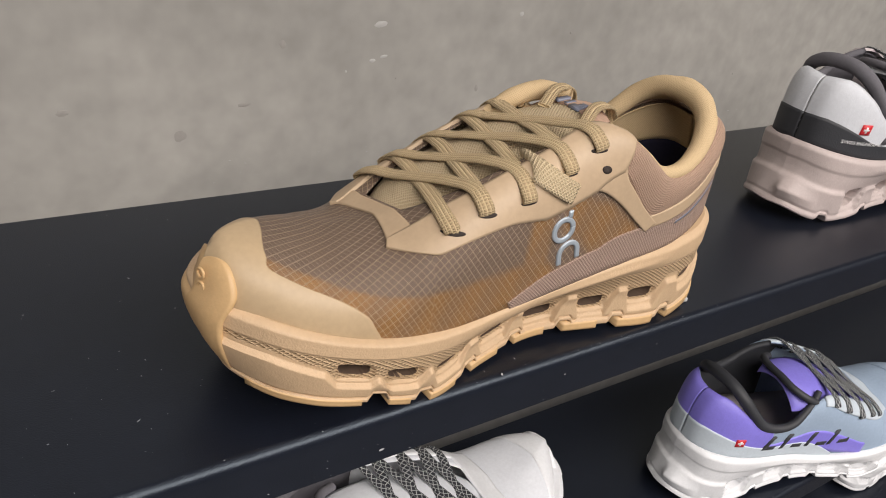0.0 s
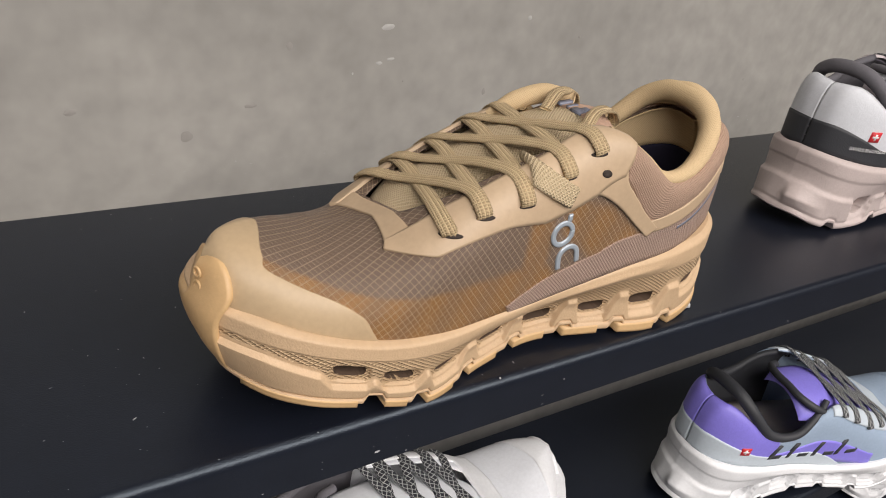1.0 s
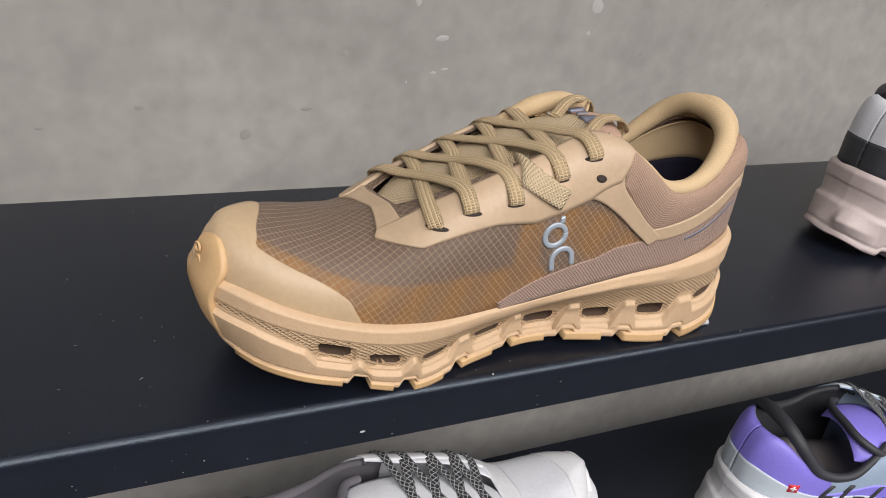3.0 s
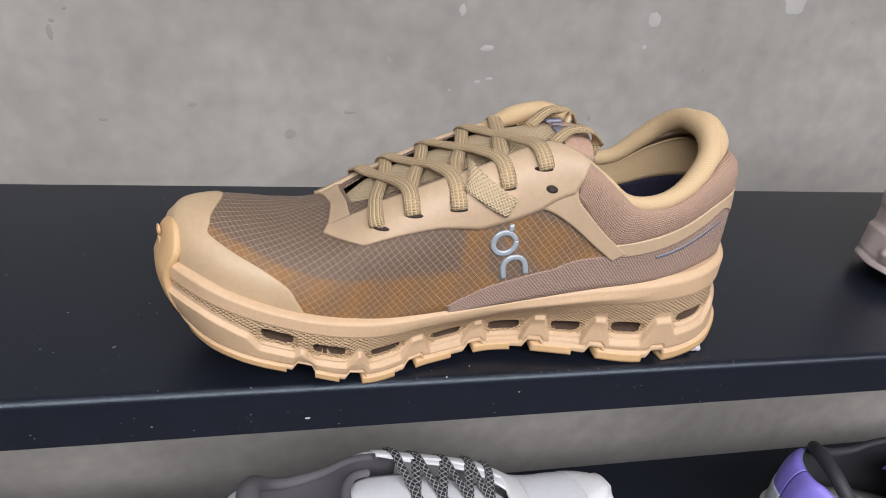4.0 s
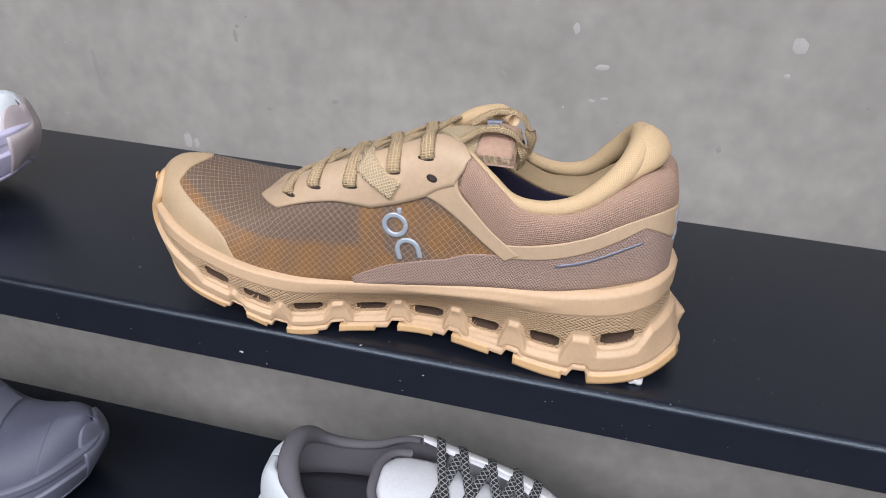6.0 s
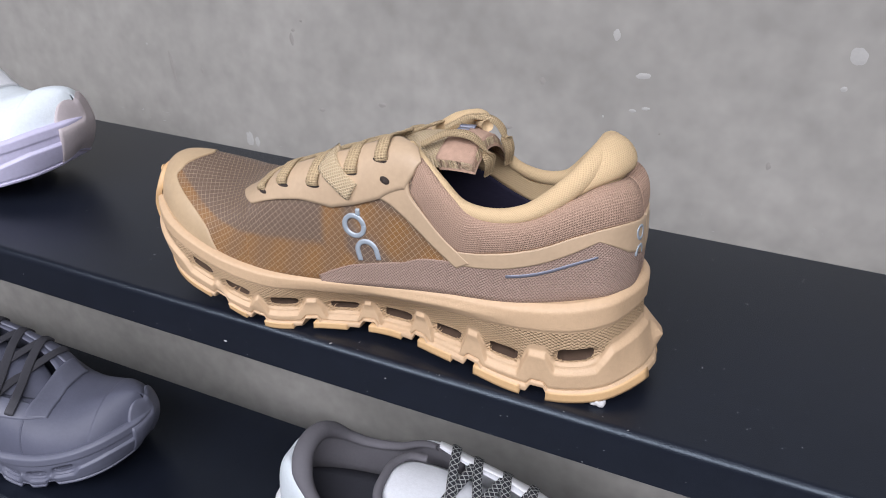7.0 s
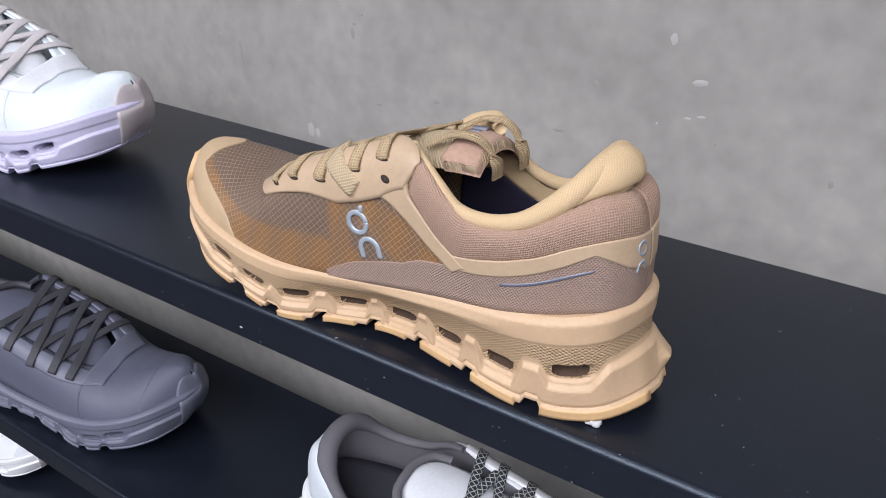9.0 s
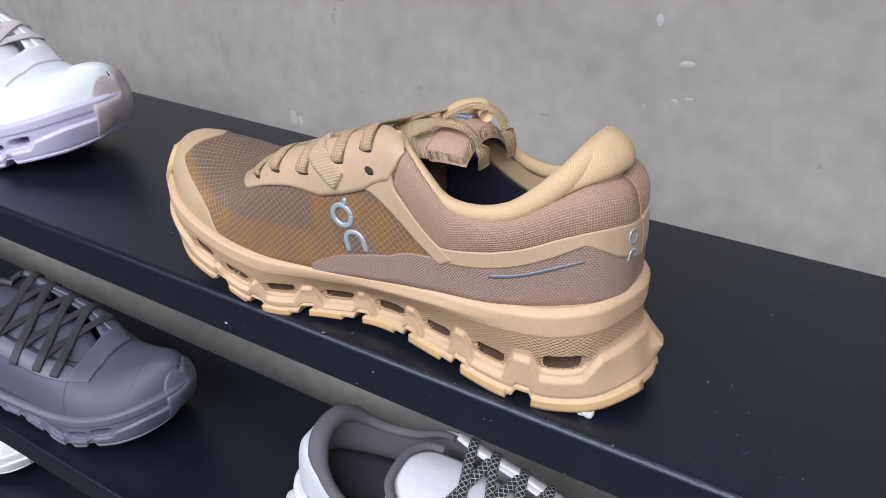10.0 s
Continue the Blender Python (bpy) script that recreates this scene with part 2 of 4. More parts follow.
# sole outline at its widest, heel to toe: a, x, y inner, y outer, top edge z, bottom z, how far the bottom is drawn in
SOLE = [
    (0.0, 9.6, 4.8, 4.8, 57.9, 9.3, -8.0), (0.04, 11.7, 16.3, -6.5, 57.7, 8.9, -7.0), (0.08, 17.7, 29.6, -17.8, 56.4, 4.3, -2.0), (0.14, 32.7, 41.1, -28.0, 53.7, 0.0, 4.0),
    (0.22, 57.6, 46.1, -33, 50, -0.4, 6.0), (0.34, 98.6, 47.1, -37.3, 47.2, 3.2, 12.0), (0.46, 135.8, 45.3, -43.4, 41.2, 3.3, 16.0), (0.56, 166.3, 45.9, -45.4, 36.2, 1.4, 11.0),
    (0.68, 202.1, 49.6, -47.3, 34.2, -1.3, 5.0), (0.77, 230.3, 49.7, -46.2, 37.7, 6.4, 4.0), (0.85, 258.1, 45.6, -39.0, 45.5, 13.5, 3.5), (0.91, 275.5, 36.5, -26, 51, 17.0, 6.0),
    (0.96, 288.8, 21.7, -6.3, 54, 21.5, 8.5), (1.0, 291.6, 8.2, 8.2, 54.5, 25.5, 10.0)]


def sole(a, v, side, grow=0.0):
    """A point of the midsole's side wall; v runs from the bottom (0) to the top edge (1)."""
    a, v = np.broadcast_arrays(np.asarray(a, float), np.asarray(v, float))
    r = np.array(SOLE, float)
    o = spline(r[:, 0], np.stack([r[:, 1], r[:, 2] if side > 0 else r[:, 3], r[:, 4], r[:, 5], r[:, 6]], 1), a)
    e = 1e-3
    nx = spline(r[:, 0], np.stack([r[:, 1], r[:, 2] if side > 0 else r[:, 3]], 1), np.clip(a + e, 0, 1))
    px = spline(r[:, 0], np.stack([r[:, 1], r[:, 2] if side > 0 else r[:, 3]], 1), np.clip(a - e, 0, 1))
    d = nx - px
    n = np.stack([-d[..., 1], d[..., 0]], -1) * side
    n /= np.maximum(np.linalg.norm(n, axis=-1, keepdims=True), 1e-9)
    waist = np.clip((a - 0.12) / 0.12, 0, 1) * np.clip((0.72 - a) / 0.12, 0, 1)
    ease = np.clip((0.92 - v) / 0.60, 0, 1)
    draw = o[..., 4] * ((1 - waist) * np.clip(1 - v / 0.62, 0, 1) ** 1.3 + waist * ease ** 2 * (3 - 2 * ease))
    out = grow - draw
    p = np.empty(a.shape + (3,))
    p[..., :2] = o[..., :2] + n * out[..., None]
    p[..., 2] = o[..., 3] + (o[..., 2] - o[..., 3]) * v
    return p


def between(lo, hi, m=60, k=16, crisp=False):
    """Grid of (a, t) between two curves of control points."""
    def line(c):
        c = np.array(c, float)
        d = np.concatenate([[0], np.cumsum(np.hypot(np.diff(c[:, 0]) * 280, np.diff(c[:, 1]) * 70))])
        q = np.linspace(0, 1, m)
        if crisp:
            return np.stack([np.interp(q, d / d[-1], c[:, 0]), np.interp(q, d / d[-1], c[:, 1])], 1)
        return spline(d / d[-1], c, q)
    l, h = line(lo), line(hi)
    w = np.linspace(0, 1, k)[None, :, None]
    g = l[:, None] * (1 - w) + h[:, None] * w
    return g[..., 0], np.clip(g[..., 1], 0, 1)


def panel(name, lo, hi, side, thick, material, parent, label="", m=60, k=16, puff=0.0, crisp=False, shown=None):
    """A panel of the upper between two curves, lifted off the skin by its thickness."""
    a, t = between(lo, hi, m, k, crisp)
    p, n = skin(a, t, side), skin_normal(a, t, side)
    if puff:
        w = np.sin(np.linspace(0, np.pi, k))[None, :] ** 0.6 * np.clip(np.sin(np.linspace(0, np.pi, m))[:, None] * 4, 0, 1)
        p = p + n * (puff * w)[..., None]
    d = np.cross(p[1, 1] - p[0, 1], p[0, 2] - p[0, 1])
    return part(name, sheet(name, p, n, thick, flip=bool(d @ n[0, 1] < 0), show=shown and shown(a, t)), material, parent, label)


def over(name, back, front, thick, material, parent, label="", m=40, k=30, t0=0.0, shown=None):
    """A panel that runs over the top of the foot from side to side: back(t) and front(t) give its edges."""
    t = np.linspace(t0, 1, k)
    w = np.linspace(0, 1, m)[:, None]
    rows, marks = [], []
    for side in (1, -1):
        tt = t if side > 0 else t[::-1]
        a = back(tt)[None] * (1 - w) + front(tt)[None] * w
        rows.append(skin(a, tt[None] + 0 * a, side))
        marks.append(shown(a, tt[None] + 0 * a) if shown else a)
    p = np.concatenate([rows[0], rows[1][:, 1:]], 1)
    n = np.cross(np.gradient(p, axis=1), np.gradient(p, axis=0))
    n /= np.maximum(np.linalg.norm(n, axis=-1, keepdims=True), 1e-9)
    if n[m // 2, k][2] < 0:
        n = -n
    d = np.cross(p[1, k] - p[0, k], p[0, k + 1] - p[0, k])
    return part(name, sheet(name, p, n, thick, flip=bool(d @ n[0, k] < 0), show=np.concatenate([marks[0], marks[1][:, 1:]], 1) if shown else None), material, parent, label)


def orange_layer(a, t):
    """Where the orange layer under the ripstop shows through, from 0 to 1."""
    soft = lambda d, w: np.clip(d / w + 0.5, 0, 1)
    edge = np.interp(a, [0.48, 0.50, 0.56, 0.614, 0.664, 0.716, 0.768, 0.83, 0.90, 0.95], [0.03, 0.08, 0.12, 0.15, 0.19, 0.26, 0.36, 0.50, 0.61, 0.66])
    band = soft(edge - t, 0.035)
    strip = soft(0.020 - np.abs(a - 0.525), 0.012) * soft(0.42 - t, 0.06)
    low, high = np.interp(a, [0.33, 0.42, 0.49], [0.02, 0.05, 0.20]), np.interp(a, [0.33, 0.40, 0.43, 0.49], [0.12, 0.24, 0.29, 0.40])
    wedge = soft(t - low, 0.05) * soft(high - t, 0.06) * soft(0.485 - a, 0.02)
    return np.maximum(np.maximum(band, strip), wedge) * (0.8 + 0.2 * np.sin(a * 90 + t * 12))


def lay(x, z, side):
    """The (a, t) of the skin's point at that length and height (mm)."""
    x, z = np.broadcast_arrays(np.asarray(x, float), np.asarray(z, float))
    q = np.linspace(0, 1, 400)
    a = np.interp(x, spline(*table(FEATHER, side), q)[:, 0], q)
    tt = np.linspace(0, 1, 90)
    zz = skin(a[..., None] + 0 * tt, tt + 0 * a[..., None], side)[..., 2].reshape(-1, 90)
    t = np.array([np.interp(h, row, tt) for h, row in zip(z.ravel(), zz)])
    return a, t.reshape(a.shape)


def decal(name, x, z, side, thick, material, parent, label=""):
    a, t = lay(x, z, side)
    p, n = skin(a, t, side), skin_normal(a, t, side)
    d = np.cross(p[1, 0] - p[0, 0], p[0, 1] - p[0, 0])
    return part(name, sheet(name, p, n, thick, flip=bool(d @ n[0, 0] < 0)), material, parent, label)


def emblem(shoe, a, t, side, size, thick, material, tilt=0.0):
    """Plain ring and arch print."""
    c = skin(a, t, side)
    r, w = 1.0 * size, 0.36 * size
    th = np.linspace(0, 2 * np.pi, 49)[:, None]
    rr = np.linspace(r - w, r, 4)[None]
    co, si = np.cos(radians(tilt)), np.sin(radians(tilt))

    def put(name, u, v):
        decal(name, c[0] - side * (u * co - v * si) * side, c[2] + u * si + v * co, side, thick, material, shoe, "pale silver print")
    put("ring_print", rr * np.cos(th), rr * np.sin(th))
    uu, vv = np.meshgrid(np.linspace(-0.18, 0.18, 4) * size, np.linspace(0.9, 1.5, 4) * size, indexing="ij")
    put("tick_print", uu * 0.9 + 0.55 * size + (vv - 0.9 * size) * 0.2, vv * 0.92 - 0.05 * size)
    th = np.linspace(-0.0, np.pi, 25)[:, None]
    u, v = rr * np.cos(th), rr * np.sin(th)
    legs = np.linspace(0.75 * size, 0.08 * size, 6)[:, None]
    u = np.concatenate([rr + 0 * legs, u, -rr + 0 * legs[::-1]])
    v = np.concatenate([-legs + 0 * rr, v, -legs[::-1] + 0 * rr])
    put("arch_print", u + 0.50 * size, v - 2.15 * size)


HOLES = [(0.802, 0.545, 6.5, 2.5), (0.732, 0.475, 7, 2.4), (0.643, 0.44, 7, 2.3), (0.538, 0.36, 7, 2.2),
         (0.441, 0.30, 7, 2.5), (0.340, 0.31, 7, 2.6), (0.247, 0.36, 7.5, 3.0), (0.136, 0.47, 7.5, 3.2)]
NOTCHES = [0.767, 0.690, 0.592, 0.490, 0.392, 0.292, 0.190]


def midsole_mesh(name, holes=HOLES, notches=NOTCHES, knurl=True, depth=26.0, na=640, nv=76):
    """Foam wall round the whole shoe with a smooth rail, a knurled band, slots, stepped pods and notches. Material 0
    smooth, 1 knurled, 2 slot insides with their shade painted in.
    """
    half = np.linspace(0, 1, na)
    v = np.linspace(0, 1, nv)
    sx = lambda q: spline([r[0] for r in SOLE], [(r[1], r[4], r[5]) for r in SOLE], q)
    rings, flags = [], []
    for side in (1, -1):
        a = half if side > 0 else half[::-1][1:-1]
        A, V = np.meshgrid(a, v, indexing="ij")
        x, zt, zb = np.moveaxis(sx(A), -1, 0)
        h = zt - zb
        groove = 0.73
        ledge = np.full_like(A, 0.50)
        inset, lift = np.zeros_like(A), np.zeros_like(A)
        for ca, cv, w, hh in holes:
            cx = sx(np.array([ca]))[0, 0]
            dx, dz = x - cx, (V - cv) * h
            near = np.clip((w + 6.0 - np.abs(dx)) / 5.0, 0, 1)
            ledge = ledge * (1 - near) + (cv - (hh + 4.2) / h) * near
            slot = np.abs(dx / w) ** 4 + np.abs(dz / hh) ** 3
            inset += -depth * np.clip((1.1 - slot) / 0.25, 0, 1)
            lip = np.abs(dx / (w + 2.5)) ** 4 + np.abs((dz + 1.2) / (hh + 1.8)) ** 3
            inset += -1.6 * np.clip((1.1 - lip) / 0.5, 0, 1)
        ledge += 0.10 * np.clip((A - 0.84) / 0.06, 0, 1)
        for ca in notches:
            dx = np.abs(x - sx(np.array([ca]))[0, 0])
            lift += 4.6 * np.clip((5.4 - dx) / 2.2, 0, 1) * np.clip(1 - V / 0.30, 0, 1)
        out = inset + 2.4 * np.clip((ledge - V) / 0.055, 0, 1)
        out += -3.2 * np.clip((V - 0.93) / 0.07, 0, 1) ** 2
        out += 0.9 * np.clip((V - groove) / 0.03, 0, 1)
        out += 1.3 * np.exp(-(((V - 0.84) / 0.05) ** 2)) * np.clip(1 - ((A - 0.36) / 0.13) ** 2, 0, 1)
        out += -0.9 * np.exp(-(((V - 0.10) / 0.018) ** 2)) + 0.5 * np.clip((0.09 - V) / 0.01, 0, 1)
        out += -1.2 * np.clip((0.02 - V) / 0.02, 0, 1)
        if side < 0:
            out += 5.5 * np.clip(1 - np.abs(V - 0.26) / 0.18, 0, 1) * np.clip((0.10 - A) / 0.06, 0, 1) * np.clip(A / 0.02, 0, 1)
        p = sole(A, V, side, out)
        p[..., 2] += lift
        rings.append(p)
        # 2 marks the deep slot faces that take the painted shade
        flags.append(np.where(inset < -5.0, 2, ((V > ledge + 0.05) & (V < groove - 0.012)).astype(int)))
    p, fl = np.concatenate(rings), np.concatenate(flags)
    m = len(p)
    uv = np.stack([np.concatenate([half, half[::-1][1:-1] + 2])[:, None] * 330 + 0 * p[..., 0], p[..., 2]], -1)
    faces = grid_faces(m, nv, wrap_m=True)
    verts = p.reshape(-1, 3)
    top, bottom = [], []
    for i in range(na - 1):
        o, q = (m - i) % m, (m - i - 1) % m
        if i == na - 2:
            q = i + 1
        bottom.append((i * nv, o * nv, q * nv, (i + 1) * nv))
        top.append((i * nv + nv - 1, (i + 1) * nv + nv - 1, q * nv + nv - 1, o * nv + nv - 1))
    clean = lambda f: tuple(dict.fromkeys(f))
    extra = [c for c in map(clean, bottom + top) if len(c) > 2]
    me = mesh_of(name, verts / 1000, [f[::-1] for f in faces] + extra, uv.reshape(-1, 2))
    mi = np.zeros(len(me.polygons), int)
    if knurl:
        ff = fl.reshape(-1)
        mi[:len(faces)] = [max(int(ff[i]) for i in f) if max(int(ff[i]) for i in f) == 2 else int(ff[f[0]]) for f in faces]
    me.set_sharp_from_angle(angle=radians(50))
    me.polygons.foreach_set("material_index", mi)
    return me


# collar roll of the inner side, and the tongue's middle line (x, z, half width)
ROLL = [(119, 35, 112.5), (110, 40, 107.5), (100, 43.5, 100.5), (89, 45, 92), (75, 43.5, 89.5), (61, 40, 92), (49, 35, 100), (41, 28, 108), (37, 17, 113.5), (36, 5, 115)]
TONGUE = [(217, 62, 6), (207, 71.5, 14), (190, 82, 24), (166, 92, 28), (140, 103, 29), (122, 107, 29), (106, 109.5, 27), (95, 108.5, 22)]


EYELETS = [(0.670, 0.645), (0.624, 0.632), (0.559, 0.54), (0.489, 0.595), (0.436, 0.67)]


def build_main_shoe():
    shoe = new("running_shoe")
    tagged(shoe, "tan and brown laced running shoe on the black shelf", "shoe")
    P = panel
    cap_t = [0.0, 0.11, 0.255, 0.385, 0.44, 0.50, 0.64, 1.0]
    cap_a = [0.770, 0.784, 0.800, 0.838, 0.872, 0.900, 0.906, 0.892]
    cap_edge = lambda t: spline(cap_t, cap_a, t)[..., 0]
    over("mesh_vamp", lambda t: 0.70 + 0 * t, lambda t: 0.985 + 0 * t, 0.24, M["ripstop"], shoe, "brown ripstop mesh with an orange layer behind", m=110, k=60, shown=orange_layer)
    over("toe_cap", cap_edge, lambda t: 0.999 + 0 * t, 1.0, M["cap"], shoe, "smooth beige toe cap", m=40, k=44)
    for side in (1, -1):
        P("mesh_side", [(0.20, 0), (0.705, 0)], [(0.20, 0.9), (0.705, 1)], side, 0.2, M["ripstop"], shoe, "brown ripstop mesh with an orange layer behind", m=200, k=60, shown=orange_layer)
        P("collar_panel", [(0.002, 0.38), (0.10, 0.42), (0.17, 0.415), (0.22, 0.39), (0.27, 0.32), (0.315, 0.21), (0.355, 0.30), (0.388, 0.43)],
          [(0.002, 1.0), (0.10, 1.0), (0.16, 0.98), (0.22, 0.93), (0.27, 0.91), (0.31, 0.93), (0.35, 0.97), (0.374, 0.98)], side, 0.4, M["rib"], shoe, "pinkish ribbed collar textile", m=90, k=24, puff=2.2)
        P("rear_quarter", [(0.002, 0.0), (0.1, 0.0), (0.2, 0.0), (0.3, 0.0), (0.42, 0.0), (0.555, 0.0)],
          [(0.002, 0.16), (0.06, 0.22), (0.112, 0.345), (0.2, 0.26), (0.30, 0.15), (0.404, 0.052), (0.50, 0.035), (0.56, 0.008)], side, 0.9, M["mud"], shoe, "mauve woven rear quarter", m=110, k=14, crisp=True)
        P("heel_band", [(0.002, 0.13), (0.06, 0.20), (0.112, 0.335), (0.155, 0.285), (0.215, 0.24), (0.266, 0.185), (0.325, 0.115)],
          [(0.002, 0.40), (0.06, 0.42), (0.11, 0.43), (0.16, 0.425), (0.22, 0.395), (0.263, 0.335), (0.315, 0.22)], side, 1.3, M["beige"], shoe, m=90, k=12, crisp=True)
        P("saddle_strap", [(0.316, 0.108), (0.322, 0.118), (0.33, 0.135), (0.381, 0.227), (0.44, 0.36), (0.46, 0.40)],
          [(0.297, 0.172), (0.301, 0.182), (0.308, 0.20), (0.35, 0.30), (0.388, 0.42), (0.392, 0.55)], side, 1.4, M["beige"], shoe, m=60, k=12)
        stay = P("eyestay", [(0.745, 0.74), (0.69, 0.515), (0.636, 0.475), (0.586, 0.43), (0.525, 0.33), (0.481, 0.335), (0.44, 0.357), (0.396, 0.45), (0.384, 0.60), (0.374, 0.84)],
          [(0.738, 0.80), (0.70, 0.86), (0.662, 0.90), (0.60, 0.90), (0.55, 0.90), (0.50, 0.91), (0.47, 0.96), (0.445, 0.985), (0.42, 1.0), (0.385, 1.0)], side, 1.7, M["beige"], shoe, "smooth beige lace facing", m=170, k=20, crisp=True)
        P("stripe", [(0.246, 0.128), (0.191, 0.163), (0.15, 0.19), (0.113, 0.213)], [(0.246, 0.152), (0.191, 0.187), (0.15, 0.212), (0.113, 0.228)], side, 1.1, M["stripe"], shoe, "dark reflective stripe", m=30, k=3)
        a, t = np.meshgrid(np.linspace(0.001, 0.46, 60), np.linspace(0.0, 1.0, 22), indexing="ij")
        q, n = skin(a, t, side), skin_normal(a, t, side)
        part("lining", sheet("lining", (q - n * 2.6)[:, 6:], -n[:, 6:], 0.3, flip=side < 0), M["knit"], shoe, "beige knit lining")
        part("foot_bed_wall", sheet("foot_bed_wall", (q - n * 2.6)[:, :7], -n[:, :7], 0.2, flip=side < 0), M["navy"], shoe, "dark navy inner wall")
        # eyelets: five lace slits and a spare hole
        for ea, et in EYELETS + [(0.427, 0.493)]:
            spare = ea < 0.43
            c = skin(ea, et, side)
            th = np.linspace(0, 2 * np.pi, 21)[:, None]
            rr = np.linspace(0.0, 1.0, 3)[None]
            u, w = rr * np.cos(th) * (2.6 if spare else 3.9), rr * np.sin(th) * (1.7 if spare else 0.9)
            decal("eyelet", c[0] + u, c[2] - 0.6 + w + u * (0.1 if spare else -0.1), side, 1.85, M["slit"], stay, "dark eyelet")
        # webbing loop between the third and fourth eyelet
        if side > 0:
            c = skin(0.512, 0.56, side)
            u, w = np.meshgrid(np.linspace(-11, 11, 14), np.linspace(-5, 5, 8), indexing="ij")
            decal("webbing_loop", c[0] - (u * 0.82 + w * 0.45), c[2] - u * 0.42 + w * 0.8, side, 3.6, M["webbing"], stay, "pale woven webbing loop")
    over("throat_tab", lambda t: 0.705 + 0 * t, lambda t: 0.728 + 0.016 * (1 - np.clip((t - 0.7) / 0.3, 0, 1)) + 0 * t, 1.0, M["beige"], shoe, "stitched beige throat tab", m=12, k=20, t0=0.74)
    for side, off in ((1, 0.034),):
        for k, (du, dv, r) in enumerate(((0, 0.02, 2.3), (0, -0.075, 2.3))):
            th = np.linspace(0, 2 * np.pi, 33)[:, None] if k == 0 else np.linspace(-0.2, np.pi + 0.2, 25)[:, None]
            rr = np.linspace(2.4, 3.9, 3)[None]
            a, t = off - rr * np.cos(th) / 330, 0.28 + dv * 1.5 + rr * np.sin(th) / 66
            p, n = skin(a, t, side), skin_normal(a, t, side)
            d = np.cross(p[1, 0] - p[0, 0], p[0, 1] - p[0, 0])
            part("heel_print", sheet("heel_print", p, n, 1.5, flip=bool(d @ n[0, 0] < 0)), M["logo"], shoe, "small silver print")
    emblem(shoe, 0.486, 0.205, 1, 6.4, 1.0, M["logo"], 14)
    foam = part("midsole", midsole_mesh("midsole"), M["foam"], shoe, "sculpted tan foam midsole with slots")
    foam.data.materials.append(M["foam_knurl"])
    # slot depths darkened by colour in place of real shade
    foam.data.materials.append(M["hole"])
    for side in (1, -1):
        for a0, a1 in ((0.03, 0.175), (0.215, 0.29), (0.328, 0.395), (0.43, 0.49), (0.528, 0.588), (0.625, 0.68), (0.716, 0.752), (0.79, 0.93)):
            a, v = np.meshgrid(np.linspace(a0, a1, 16), np.linspace(-0.03, 0.075, 5), indexing="ij")
            q = sole(a, v, side, 2.6)
            n = sole(a, v, side, 3.6) - q
            part("outsole_lug", sheet("outsole_lug", q, n, 0.7, flip=side < 0, back=7.0), M["rubber"], foam)
    # collar roll and the lip behind the heel
    roll = ROLL
    rad = [2.4, 2.6, 2.8, 3.2, 3.6, 4.2, 5.0, 5.4, 5.6, 5.6]
    far = [(x, 9 - y * 0.94, z - min(9, max(0, (x - 38) * 0.35))) for x, y, z in roll[-2::-1]]
    part("collar_lining", tube("collar_lining", roll + far, rad + rad[-2::-1], 18, 140), M["knit"], shoe, "padded beige knit collar")
    pad = [(64, 40, 91), (55, 38, 95), (47, 34, 101), (39, 27, 108), (33, 17, 112.5), (30.5, 6, 114), (33, -5, 112.5), (39, -15, 107), (47, -22, 98), (55, -27, 90), (64, -29, 84)]
    outward = []
    for x, y, z in pad:
        o = Vector((x - 52, y - 6, 0)).normalized()
        outward.append((o.x * 0.62, o.y * 0.62, 0.78))
    part("heel_pad", tube("heel_pad", pad, [2.2, 2.6, 3.4, 5.6, 8.6, 9.6, 8.6, 5.6, 3.4, 2.6, 2.2], 24, 110, 0.62, up=outward, boxy=False), M["knit"], shoe, "padded beige heel lip")
    a = np.linspace(0.02, 0.62, 60)
    b1, b2 = spline(*table(FEATHER, 1), a), spline(*table(FEATHER, -1), a)
    w = np.linspace(0.02, 0.98, 9)[None, :, None]
    g = b1[:, None] * (1 - w) + b2[:, None] * w
    g[..., 2] += 2 + 3 * (2 * w[..., 0] - 1) ** 2
    part("insole", sheet("insole", g, np.zeros_like(g) + (0, 0, 1.0), 1.0, flip=True), M["navy"], shoe, "dark navy insole")
    # tongue, its suede tip and the padded edge
    s = np.linspace(0, 1, 70)
    ctr = spline(np.linspace(0, 1, 8), TONGUE, s)
    u = np.linspace(-1, 1, 27)
    g = np.empty((70, 27, 3))
    g[..., 0] = ctr[:, :1] + 0 * u
    g[..., 1] = -3 + ctr[:, 2:] * u
    g[..., 2] = ctr[:, 1:2] + 4 * u - 9 * np.abs(u) ** 2.2 * np.interp(s, [0, 1], [0.5, 1.2])[:, None]
    nrm = np.zeros_like(g) + (0.35, 0, 0.94)
    tongue = part("tongue", sheet("tongue", g, nrm, 0.0, flip=False, back=4.0), M["webbing"], shoe, "padded beige tongue")
    sel = s > 0.80
    part("tongue_tip", sheet("tongue_tip", g[sel], nrm[sel], 1.2, back=5.2), M["suede"], tongue, "pink suede tongue tip")
    w, v = np.meshgrid(np.linspace(0, 1, 10), np.linspace(0, 1, 3), indexing="ij")
